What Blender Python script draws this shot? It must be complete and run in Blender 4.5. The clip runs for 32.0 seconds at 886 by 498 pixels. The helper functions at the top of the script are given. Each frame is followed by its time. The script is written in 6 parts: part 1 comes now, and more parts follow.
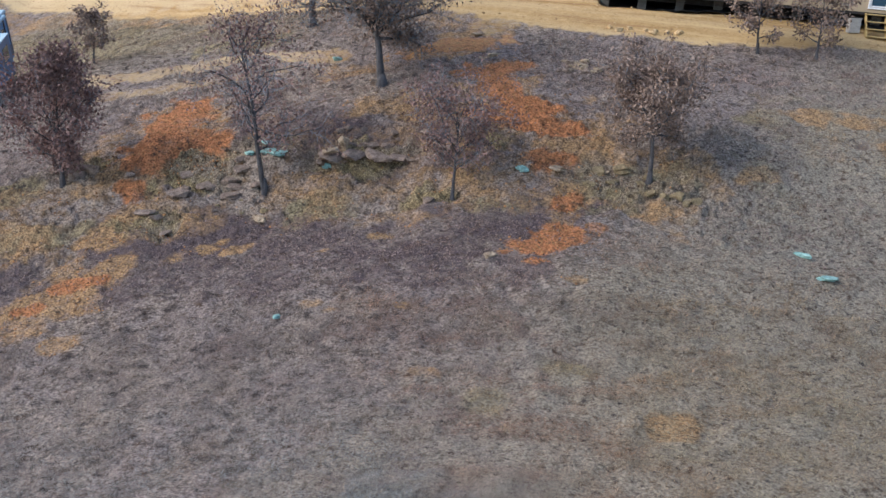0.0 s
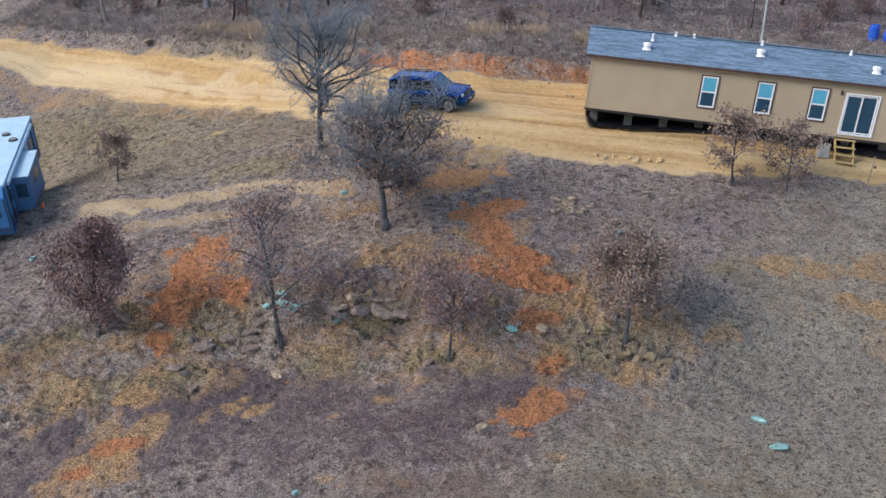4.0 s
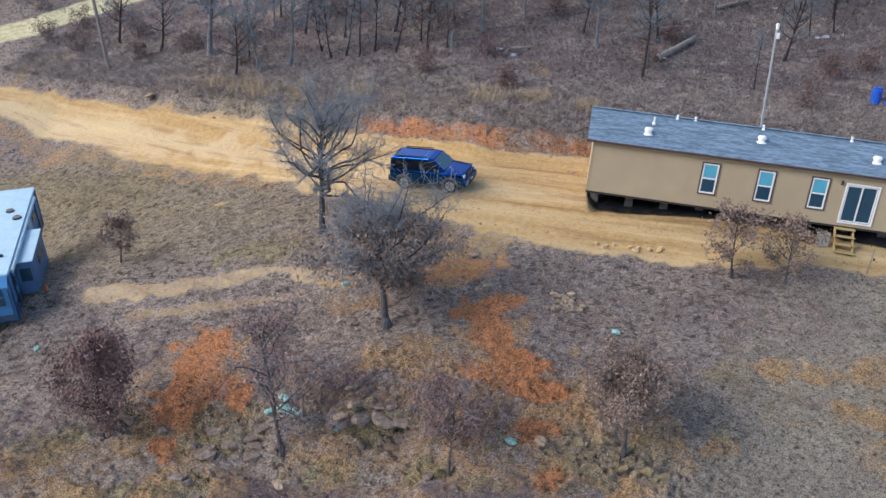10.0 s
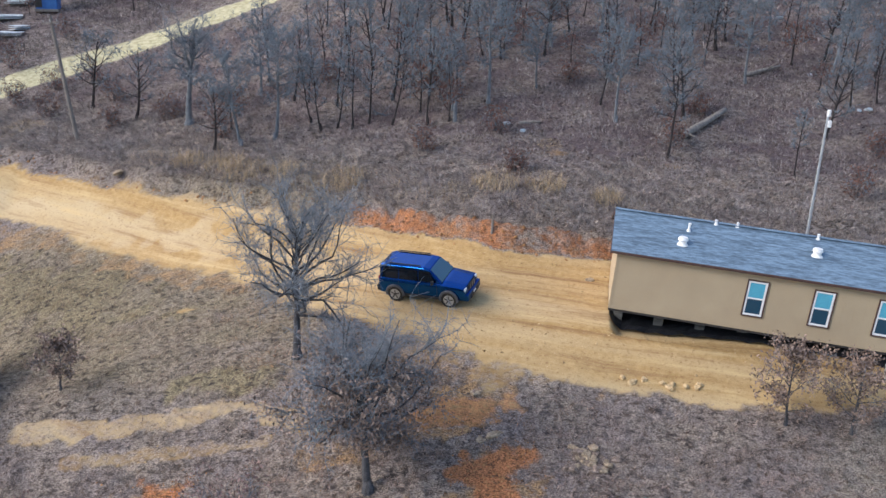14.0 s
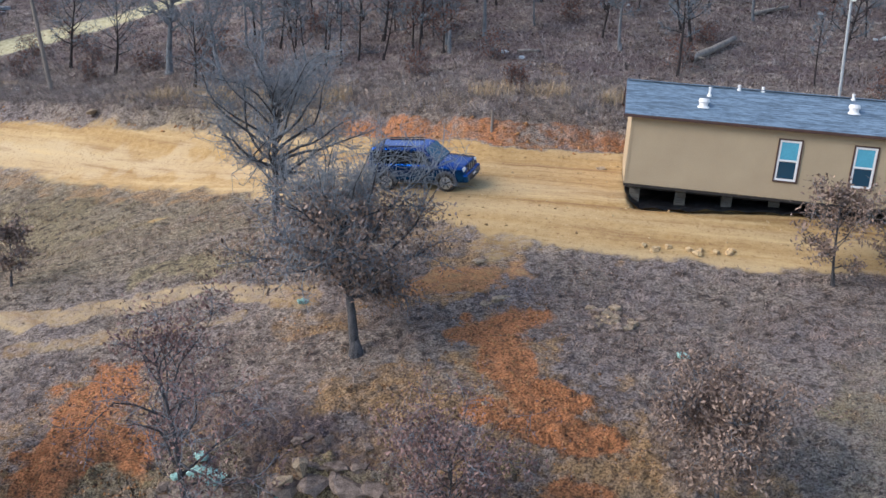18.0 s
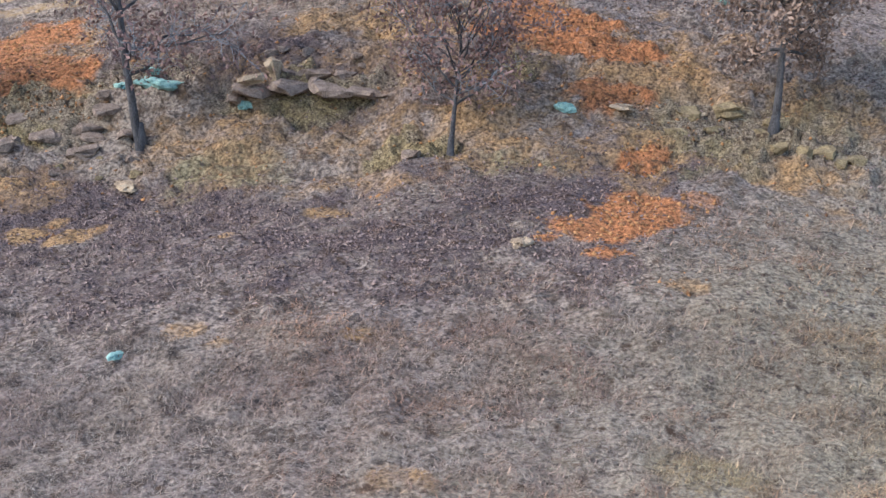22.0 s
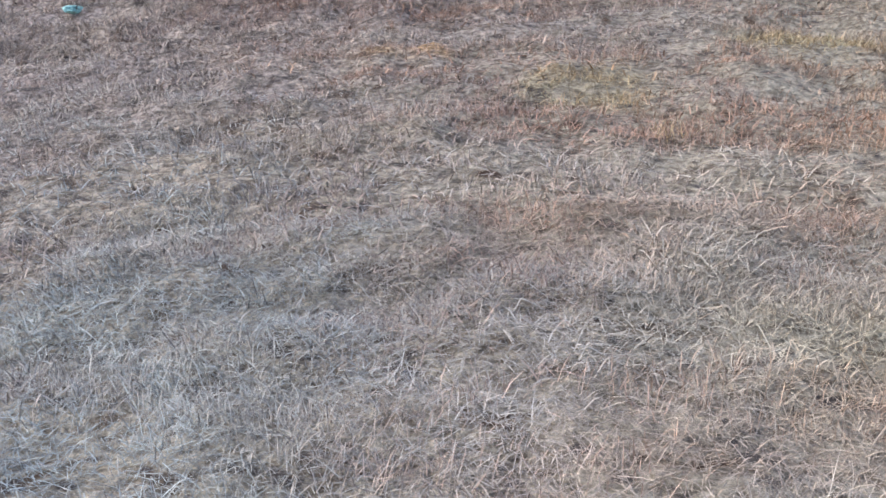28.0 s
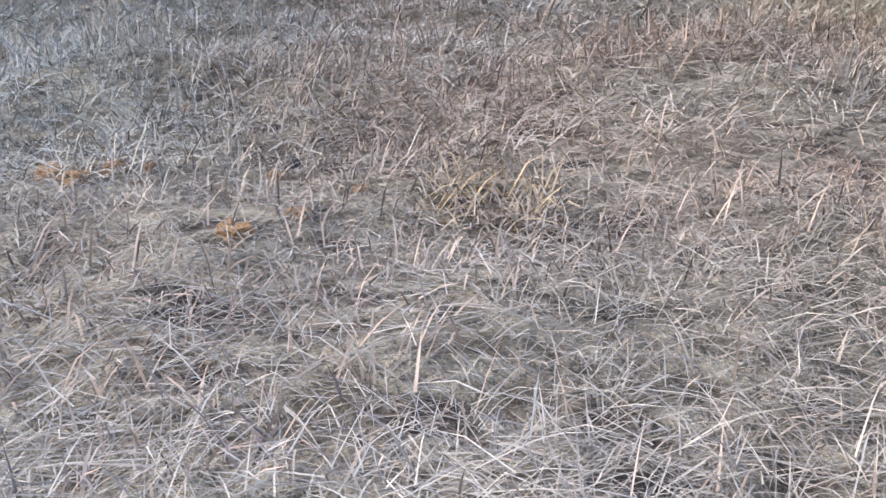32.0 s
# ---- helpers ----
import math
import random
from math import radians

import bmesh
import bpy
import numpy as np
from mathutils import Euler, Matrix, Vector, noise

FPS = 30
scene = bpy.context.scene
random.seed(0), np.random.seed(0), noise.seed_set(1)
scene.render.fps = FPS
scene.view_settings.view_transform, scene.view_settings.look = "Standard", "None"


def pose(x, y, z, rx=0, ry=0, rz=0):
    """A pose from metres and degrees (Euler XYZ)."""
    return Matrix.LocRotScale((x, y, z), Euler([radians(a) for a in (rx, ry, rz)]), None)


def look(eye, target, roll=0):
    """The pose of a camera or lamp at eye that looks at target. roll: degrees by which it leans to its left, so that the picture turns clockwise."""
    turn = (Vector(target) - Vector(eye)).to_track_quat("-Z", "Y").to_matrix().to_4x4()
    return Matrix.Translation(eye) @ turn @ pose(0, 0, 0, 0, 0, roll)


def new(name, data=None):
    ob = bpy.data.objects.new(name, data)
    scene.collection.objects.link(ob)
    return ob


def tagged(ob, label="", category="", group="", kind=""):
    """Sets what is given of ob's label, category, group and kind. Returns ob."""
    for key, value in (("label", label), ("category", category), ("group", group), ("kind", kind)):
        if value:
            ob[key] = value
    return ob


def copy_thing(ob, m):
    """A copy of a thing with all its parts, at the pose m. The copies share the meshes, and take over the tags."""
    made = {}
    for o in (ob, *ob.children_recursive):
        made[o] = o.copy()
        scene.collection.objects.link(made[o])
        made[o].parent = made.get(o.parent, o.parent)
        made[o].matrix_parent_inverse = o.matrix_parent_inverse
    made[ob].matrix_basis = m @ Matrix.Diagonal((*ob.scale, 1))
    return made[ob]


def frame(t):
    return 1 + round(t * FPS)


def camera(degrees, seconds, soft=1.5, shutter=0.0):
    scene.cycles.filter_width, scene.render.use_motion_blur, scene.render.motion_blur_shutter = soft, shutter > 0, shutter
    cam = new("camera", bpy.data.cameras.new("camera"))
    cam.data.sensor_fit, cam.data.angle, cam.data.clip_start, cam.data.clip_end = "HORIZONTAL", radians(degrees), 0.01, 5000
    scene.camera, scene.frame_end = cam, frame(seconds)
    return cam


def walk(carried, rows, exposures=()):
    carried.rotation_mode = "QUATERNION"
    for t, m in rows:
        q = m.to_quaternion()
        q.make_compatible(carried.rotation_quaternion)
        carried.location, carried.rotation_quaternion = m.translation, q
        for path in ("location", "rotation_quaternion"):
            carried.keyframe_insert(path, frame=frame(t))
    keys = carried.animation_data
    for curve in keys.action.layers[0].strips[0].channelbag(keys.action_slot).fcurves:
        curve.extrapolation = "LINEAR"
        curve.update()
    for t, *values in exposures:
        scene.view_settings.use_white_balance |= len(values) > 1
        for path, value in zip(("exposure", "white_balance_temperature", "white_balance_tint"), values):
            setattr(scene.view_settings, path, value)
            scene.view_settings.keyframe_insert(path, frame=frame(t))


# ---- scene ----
cam = camera(55.0, 32.0)
PATH = [
    (0, (0.07, 2.45, -1.27), (0.078, 4.366, -1.843), 1.7),
    (0.5, (0.119, 2.299, -0.151), (0.124, 4.211, -0.739), 0.9),
    (1, (0.216, 2.136, 0.738), (0.216, 4.048, 0.152), 0.9),
    (1.5, (0.112, 1.999, 1.68), (0.118, 3.899, 1.055), 1.4),
    (2, (0.15, 1.885, 2.604), (0.152, 3.784, 1.978), 1.6),
    (2.5, (0.098, 1.823, 3.552), (0.101, 3.724, 2.93), 2.3),
    (3, (0.041, 1.707, 4.57), (0.046, 3.598, 3.92), 1.2),
    (3.5, (0.026, 1.664, 5.574), (0.029, 3.55, 4.91), 1.8),
    (4, (0.029, 1.548, 6.544), (0.034, 3.434, 5.878), 1.6),
    (4.5, (0.155, 1.608, 7.363), (0.152, 3.502, 6.72), 1.6),
    (6.5, (-0.052, 1.275, 10.554), (-0.047, 3.161, 9.891), 1.8),
    (7, (0.002, 1.154, 11.048), (-0.001, 3.045, 10.397), 1.6),
    (7.5, (-0.018, 1.150, 11.215), (-0.018, 3.038, 10.556), 1.8),
    (8, (-0.038, 1.105, 11.197), (-0.037, 2.993, 10.536), 2.0),
    (8.5, (-0.052, 1.190, 11.124), (-0.049, 3.077, 10.461), 1.8),
    (9, (-0.012, 1.532, 11.045), (-0.008, 3.418, 10.380), 1.6),
    (9.5, (-0.002, 2.112, 10.983), (-0.001, 3.996, 10.311), 1.8),
    (10, (-0.055, 2.936, 11.142), (-0.054, 4.810, 10.445), 1.9),
    (10.5, (-0.219, 4.115, 11.245), (-0.208, 5.978, 10.519), 1.1),
    (11, (-0.164, 5.402, 11.444), (-0.157, 7.257, 10.697), 1.1),
    (11.5, (-0.099, 6.816, 11.736), (-0.096, 8.677, 11.003), 1.8),
    (12, (-0.004, 8.006, 12.109), (-0.012, 9.882, 11.417), 1.4),
    (12.5, (0.059, 8.968, 12.337), (0.045, 10.857, 11.678), 1.5),
    (13, (0.086, 9.671, 12.674), (0.070, 11.570, 12.048), 1.9),
    (13.5, (0.116, 10.038, 12.806), (0.101, 11.936, 12.176), 2.2),
    (15.5, (0.315, 10.709, 11.627), (0.292, 12.624, 11.049), 1.8),
    (16, (0.377, 10.845, 10.667), (0.354, 12.769, 10.123), 1.4),
    (16.5, (0.577, 11.037, 9.511), (0.545, 12.966, 8.984), 1.2),
    (17, (0.608, 11.342, 7.912), (0.578, 13.276, 7.404), 1.3),
    (17.5, (0.479, 11.664, 6.270), (0.460, 13.600, 5.769), 0.9),
    (18, (0.484, 11.802, 4.719), (0.464, 13.740, 4.226), 0.8),
    (18.5, (0.556, 11.982, 3.078), (0.533, 13.921, 2.585), 0.9),
    (19, (0.383, 12.272, 1.453), (0.376, 14.211, 0.964), 1.2),
    (19.5, (0.275, 12.493, -0.175), (0.278, 14.436, -0.651), 1.9),
    (20, (0.166, 12.670, -1.653), (0.181, 14.615, -2.121), 2.3),
    (20.5, (0.001, 12.794, -2.690), (0.036, 14.733, -3.179), 2.5),
    (21, (-0.178, 12.895, -3.594), (-0.122, 14.832, -4.090), 2.5),
    (21.5, (-0.110, 13.075, -4.385), (-0.058, 15.009, -4.892), 2.5),
    (22, (-0.107, 13.154, -5.182), (-0.052, 15.085, -5.700), 2.3),
    (22.5, (-0.062, 13.291, -5.979), (-0.010, 15.224, -6.487), 2.5),
    (23, (-0.084, 13.431, -6.623), (-0.028, 15.369, -7.115), 2.1),
    (23.5, (-0.095, 13.530, -7.180), (-0.036, 15.468, -7.671), 2.2),
    (24, (-0.129, 13.616, -7.706), (-0.064, 15.554, -8.194), 2.1),
    (24.5, (-0.107, 13.682, -8.106), (-0.047, 15.617, -8.607), 2.1),
    (25, (-0.096, 13.755, -8.515), (-0.034, 15.691, -9.016), 1.9),
    (25.5, (-0.083, 13.818, -8.815), (-0.025, 15.755, -9.309), 2.0),
    (27.5, (0.222, 14.024, -9.738), (0.189, 15.952, -10.269), 0.4),
    (28, (0.276, 14.070, -9.969), (0.238, 15.996, -10.510), 0.6),
    (28.5, (0.304, 14.112, -10.151), (0.274, 16.031, -10.714), 0.9),
    (29, (0.353, 14.168, -10.350), (0.324, 16.095, -10.885), 1.1),
    (29.5, (0.316, 14.185, -10.505), (0.324, 16.116, -11.025), 0.9),
    (30, (0.294, 14.211, -10.671), (0.321, 16.144, -11.182), 0.5),
    (30.5, (0.308, 14.233, -10.842), (0.326, 16.167, -11.353), 0.4),
    (31, (0.352, 14.257, -10.997), (0.334, 16.189, -11.512), 0.5),
    (31.5, (0.395, 14.286, -11.157), (0.356, 16.218, -11.671), 0.8),
    (32, (0.391, 14.322, -11.310), (0.379, 16.259, -11.806), 1.0),
]
walk(cam, [(t, look(eye, target, roll)) for t, eye, target, roll in PATH], [(0, 0.62), (5, 0.6), (8, 0.56), (10, 0.62), (13, 0.68), (16, 0.58), (18, 0.6), (20, 0.85), (21, 0.97), (24, 1.27), (28, 1.34), (32, 1.4)])

# ---- light: thin overcast, a soft sun from the west ----
world = bpy.data.worlds.new("sky")
scene.world = world
world.use_nodes = True
wn = world.node_tree.nodes
sky = wn.new("ShaderNodeTexSky")
sky.sky_type, sky.sun_disc = "NISHITA", False
sky.sun_elevation, sky.sun_rotation = radians(33), radians(-63)
sky.air_density, sky.dust_density, sky.ozone_density = 1.0, 2.0, 1.3
world.node_tree.links.new(sky.outputs[0], wn["Background"].inputs[0])
wn["Background"].inputs[1].default_value = 0.182
sun = new("sun", bpy.data.lights.new("sun", "SUN"))
sun.data.energy, sun.data.angle, sun.data.color = 1.8, radians(24), (1.0, 0.95, 0.89)
sun.matrix_world = look((-27, -14, 20), (0, 0, 0))

# ---- hillside ----
KY = [-45.2, 5.6, 13.6, 17.0, 20.3, 23.2, 26.0, 28.8, 31.6, 34.5, 37.3, 40.0, 42.9, 48.6, 50.2, 53.1, 59.9, 65.5, 84.7, 124.3, 226.0]
KZ = [-14.3, -12.17, -12.11, -11.57, -10.89, -10.27, -9.2, -8.24, -6.29, -5.02, -4.1, -3.08, -1.75, -0.74, 0.02, 1.13, 2.28, 4.1, 10.08, 16.88, 27.05]
LY = [6, 22, 29, 36, 46, 52, 68]
LL = [-0.164, -0.171, -0.173, -0.196, -0.15, -0.07, -0.04]
LR = [-0.092, -0.097, -0.089, -0.036, -0.016, -0.02, -0.022]


def soft(u):
    return 0.5 * (u + np.sqrt(u * u + 9.0)) - 1.5


def hill(x, y):
    """Height of the hillside: its profile, the fall to both sides, and the drive's bench swinging away to the west."""
    x, y = np.asarray(x, float), np.asarray(y, float)
    k = np.clip((y - 40.0) / 10.0, 0, 1)
    y = y - np.clip(0.4 * (2 - x), 0, 12) * k * k * (3 - 2 * k)
    z = np.interp(y, KY, KZ) * 0.5 + (np.interp(y - 0.7, KY, KZ) + np.interp(y + 0.7, KY, KZ)) * 0.25
    xl, xr = np.minimum(soft(-1 - x), 60.0), np.minimum(soft(x - 7), 60.0)
    foot = np.interp(x, [-9.5, -7, -1.4, -0.3], [0, 1, 1, 0]) * np.interp(y, [27.0, 29.5, 31.55, 31.9], [0, 1, 1, 0])
    swell = np.exp(-(((x - 3.8) / 2.2) ** 2) - ((y - 25.2) / 1.5) ** 2)
    return z + xl * np.interp(y, LY, LL) + xr * np.interp(y, LY, LR) - 0.5 * foot + 0.25 * swell


def lattice(ix, iy, seed):
    h = (ix.astype(np.int64) * 374761393 + iy.astype(np.int64) * 668265263 + seed * 1274126177) & 0xFFFFFFFF
    h = ((h ^ (h >> 13)) * 1274126177) & 0xFFFFFFFF
    return ((h ^ (h >> 16)) & 0xFFFF) / 65535.0


def vnoise(x, y, seed=0):
    """Smooth value noise from 0 to 1 over arrays."""
    ix, iy = np.floor(x), np.floor(y)
    u, v = x - ix, y - iy
    u, v = u * u * (3 - 2 * u), v * v * (3 - 2 * v)
    a, b = lattice(ix, iy, seed), lattice(ix + 1, iy, seed)
    c, d = lattice(ix, iy + 1, seed), lattice(ix + 1, iy + 1, seed)
    return (a * (1 - u) + b * u) * (1 - v) + (c * (1 - u) + d * u) * v


def fbm(x, y, seed=0, octaves=4):
    out, amp = 0.0, 0.5
    for k in range(octaves):
        out = out + amp * vnoise(x * 2**k, y * 2**k, seed + 17 * k)
        amp *= 0.5
    return out / (1 - 0.5**octaves)


def band(x, y, line, half, ragged=0.6, seed=3):
    """1 inside a strip of that half width along a polyline, with a ragged edge."""
    best = np.full(np.shape(x), 1e9)
    for (ax, ay), (bx, by) in zip(line, line[1:]):
        dx, dy = bx - ax, by - ay
        t = np.clip(((x - ax) * dx + (y - ay) * dy) / (dx * dx + dy * dy), 0, 1)
        best = np.minimum(best, np.hypot(x - ax - t * dx, y - ay - t * dy))
    d = best + ragged * 2 * (fbm(x * 0.8, y * 0.8, seed) - 0.5) * half
    return np.clip((half - d) / (0.35 * half) + 0.5, 0, 1)


def blob(x, y, cx, cy, rx, ry, turn=0.0, seed=5, ragged=0.9):
    c, s = math.cos(radians(turn)), math.sin(radians(turn))
    u, v = ((x - cx) * c + (y - cy) * s) / rx, (-(x - cx) * s + (y - cy) * c) / ry
    d = np.hypot(u, v) + ragged * 2 * (fbm(x * 1.1, y * 1.1, seed) - 0.5)
    return np.clip((1.0 - d) / 0.5 + 0.3, 0, 1)


DRIVE = [(-60, 73.5), (-29.5, 63.6), (-20.6, 58.9), (-12.8, 54.2), (-5, 49.8), (0.5, 46.6), (7, 45.2), (22, 43.8), (45, 41.5)]
PATH_UP = [(-17.0, 40.0), (-12.4, 39.85), (-9.9, 39.85), (-7.8, 40.2), (-5.8, 39.4)]
PATH_LOW = [(-14.2, 38.5), (-9.8, 38.2), (-6.5, 38.3)]
GRAVEL = [(-70, 62.0), (-36, 76.3), (-31, 81.2), (-25.3, 86.4), (-19, 91.5), (-8, 101), (10, 122)]
BANK_LINE = [(-34, 67.6), (-22.8, 62.4), (-15.6, 58.8), (-5.9, 54.1), (2.5, 50.4), (6.9, 49.9), (16, 49.2)]
CLAY = [(-12.2, 26.3, 0.7, 0.4, 0), (-11.0, 27.3, 0.8, 0.4, 0), (-10.0, 35.9, 1.35, 1.4, 20), (-10.0, 33.9, 1.9, 1.8, 0), (-8.3, 33.4, 1.2, 0.9, 0), (-10.6, 31.2, 0.9, 0.5, -20), (-9.3, 32.2, 1.7, 0.7, 0), (2.0, 36.6, 1.5, 1.1, 0), (2.2, 35.0, 1.15, 1.1, 20),
        (2.9, 33.6, 1.4, 1.0, -20), (4.0, 32.2, 1.5, 0.8, 0), (3.6, 31.1, 1.1, 0.6, 0), (4.3, 29.5, 0.7, 0.35, 30), (1.6, 33.4, 0.7, 0.45, 0), (3.9, 27.9, 1.4, 0.6, 25), (3.2, 27.2, 1.3, 0.45, 10), (1.95, 26.9, 0.35, 0.18, 0), (3.0, 26.3, 0.4, 0.15, 0)]
BARE = [(-10.8, 27.7, 2.4, 1.0, 0), (-11.9, 26.5, 2.0, 1.0, 0), (-12.6, 25.2, 1.6, 0.8, 0), (-10.6, 29.4, 1.2, 0.8, 0), (0.4, 38.9, 2.8, 0.8, 14), (-11.3, 29.6, 1.0, 0.6, 0), (-3.56, 27.6, 0.3, 0.15, 0), (-7.0, 29.0, 0.7, 0.3, 10), (5.6, 20.1, 0.95, 0.5, 10), (-10.6, 24.6, 0.6, 0.4, 0), (-6.4, 28.35, 0.55, 0.28, 20), (-7.4, 28.6, 0.5, 0.3, 0), (-1.8, 28.3, 0.35, 0.2, 0),
        (16.6, 32.4, 1.2, 0.35, -20), (5.2, 31.6, 0.8, 0.3, -15), (1.5, 40.0, 1.7, 0.6, 10)]
OCHRE = [(-1.6, 34.3, 2.4, 1.1, -20), (-0.2, 33.4, 1.8, 0.8, 0), (-1.9, 30.2, 1.5, 0.5, 0), (0.8, 30.6, 1.3, 0.5, 0), (-3.5, 25.0, 0.5, 0.22, 0), (-3.0, 24.7, 0.3, 0.15, 0), (-0.9, 24.7, 0.3, 0.14, 0), (-3.6, 27.6, 0.4, 0.2, 0), (13.4, 34.1, 1.6, 0.6, 0), (15.9, 33.9, 1.5, 0.5, -5), (17.8, 34.3, 1.9, 0.8, 5), (13.8, 32.0, 1.5, 0.6, -10), (16.6, 32.3, 2.0, 0.7, 0), (17.1, 30.8, 1.7, 0.7, 0), (10.6, 30.7, 0.9, 0.4, 0), (1.6, 41.0, 3.6, 1.1, -12),
         (3.2, 29.6, 2.4, 0.7, 0), (6.6, 29.0, 1.8, 0.6, 0), (-10.5, 33.5, 2.6, 3.2, 0), (-9.5, 30.0, 3.0, 1.0, 0), (2.6, 34.5, 1.9, 3.0, 10), (-14, 29.3, 2.0, 1.0, 0), (6.0, 60.0, 0.9, 0.5, 0), (13.0, 59.0, 0.6, 0.4, 0),
         (-0.35, 21.98, 0.45, 0.3, 0), (4.0, 25.4, 0.35, 0.15, 0), (-4.5, 37.6, 1.8, 0.7, 0), (3.5, 41.8, 3.0, 0.8, -5), (-12.9, 52.0, 3.0, 0.7, -30)]
OLIVE = [(1.3, 20.9, 0.6, 0.5, 0), (3.3, 22.0, 0.6, 0.5, 10), (-22, 53.0, 9, 3.0, -25), (-15.4, 31.8, 2.2, 0.9, 0), (-4.2, 29.9, 1.4, 0.7, 0), (1.9, 29.2, 1.3, 0.4, 0), (5.6, 29.9, 2.0, 0.8, 0), (8.0, 30.2, 1.2, 0.7, 0), (10.9, 30.4, 0.8, 1.2, 0), (15.5, 32.7, 4.2, 2.2, -5),
         (-14.0, 29.8, 2.4, 0.7, 0), (-9.0, 41.5, 2.2, 0.8, 0), (-12.4, 48.2, 1.4, 0.5, 0)]


def wheel_tracks(x, y):
    """The pale crown that wheels have worn into the drive and the gravel road."""
    trod = 0.5 * band(x, y, PATH_UP, 0.45, 1.2)
    worn = band(x, y, [(-60, 73.2), (-24.5, 60.3), (-14.6, 55.1), (-7, 51.2), (-2, 48.0)], 1.0, 1.2, 76) * np.clip((2 - x) / 12, 0.2, 0.55)
    return np.maximum.reduce([worn, trod, 0.62 * band(x, y, GRAVEL, 1.6, 0.4, 79)]) * (0.6 + 0.6 * fbm(x * 0.7, y * 0.7, 78, 3))


def lanes(x, y):
    """Distance along the drive, and across it from its middle."""
    best, along, across, run = np.full(np.shape(x), 1e9), np.zeros(np.shape(x)), np.zeros(np.shape(x)), 0.0
    for (ax, ay), (bx, by) in zip(DRIVE, DRIVE[1:]):
        dx, dy = bx - ax, by - ay
        size = math.hypot(dx, dy)
        t = np.clip(((x - ax) * dx + (y - ay) * dy) / size**2, 0, 1)
        gap = np.hypot(x - ax - t * dx, y - ay - t * dy)
        side = ((y - ay) * dx - (x - ax) * dy) / size
        near = gap < best
        best, along, across = np.where(near, gap, best), np.where(near, run + t * size, along), np.where(near, side, across)
        run += size
    return along, across


def olive_grass(x, y):
    """Where the dead grass is yellow and faintly green rather than purplish grey."""
    spots = np.maximum.reduce([blob(x, y, *c, seed=95 + i) for i, c in enumerate(OLIVE)])
    east = np.clip((28.5 - y) / 3, 0, 1) * np.clip((x - 0.2 * (y - 12)) / 4, 0, 1)
    near = 0.55 * np.clip((x - 0.7) / 1.0, 0, 1) * np.clip((19 - y) / 2, 0, 1)
    west = 0.6 * np.clip((y - 38) / 5, 0, 1) * np.clip((-3 - x) / 4, 0, 1) * np.clip((62 - y) / 5, 0, 1) * (0.5 + fbm(x * 0.4, y * 0.6, 99, 3))
    return np.maximum.reduce([spots, west, east * (0.55 + 0.5 * fbm(x * 0.5, y * 0.9, 97, 3)), near * np.clip(2.5 * fbm(x * 1.4, y * 2.2, 98, 3) - 0.6, 0, 1)])


def russet_grass(x, y):
    """Where the meadow's straw is reddish brown rather than bleached."""
    return np.clip(3.0 * fbm(x * 0.55, y * 1.3, 88, 4) - 1.0, 0, 1) * np.clip((x - 0.2 + 0.35 * (y - 15)) / 1.2, 0, 1) * np.clip((9 - x) / 5, 0.2, 1)


def cool_grass(x, y):
    """Where the near straw is bleached to a bluish grey."""
    return np.clip((0.1 - x + 0.1 * (y - 15)) / 0.8, 0, 1) * np.clip((23 - y) / 4, 0, 1) * np.clip(2.4 * fbm(x * 1.1, y * 1.8, 89, 3) - 0.45, 0, 1)


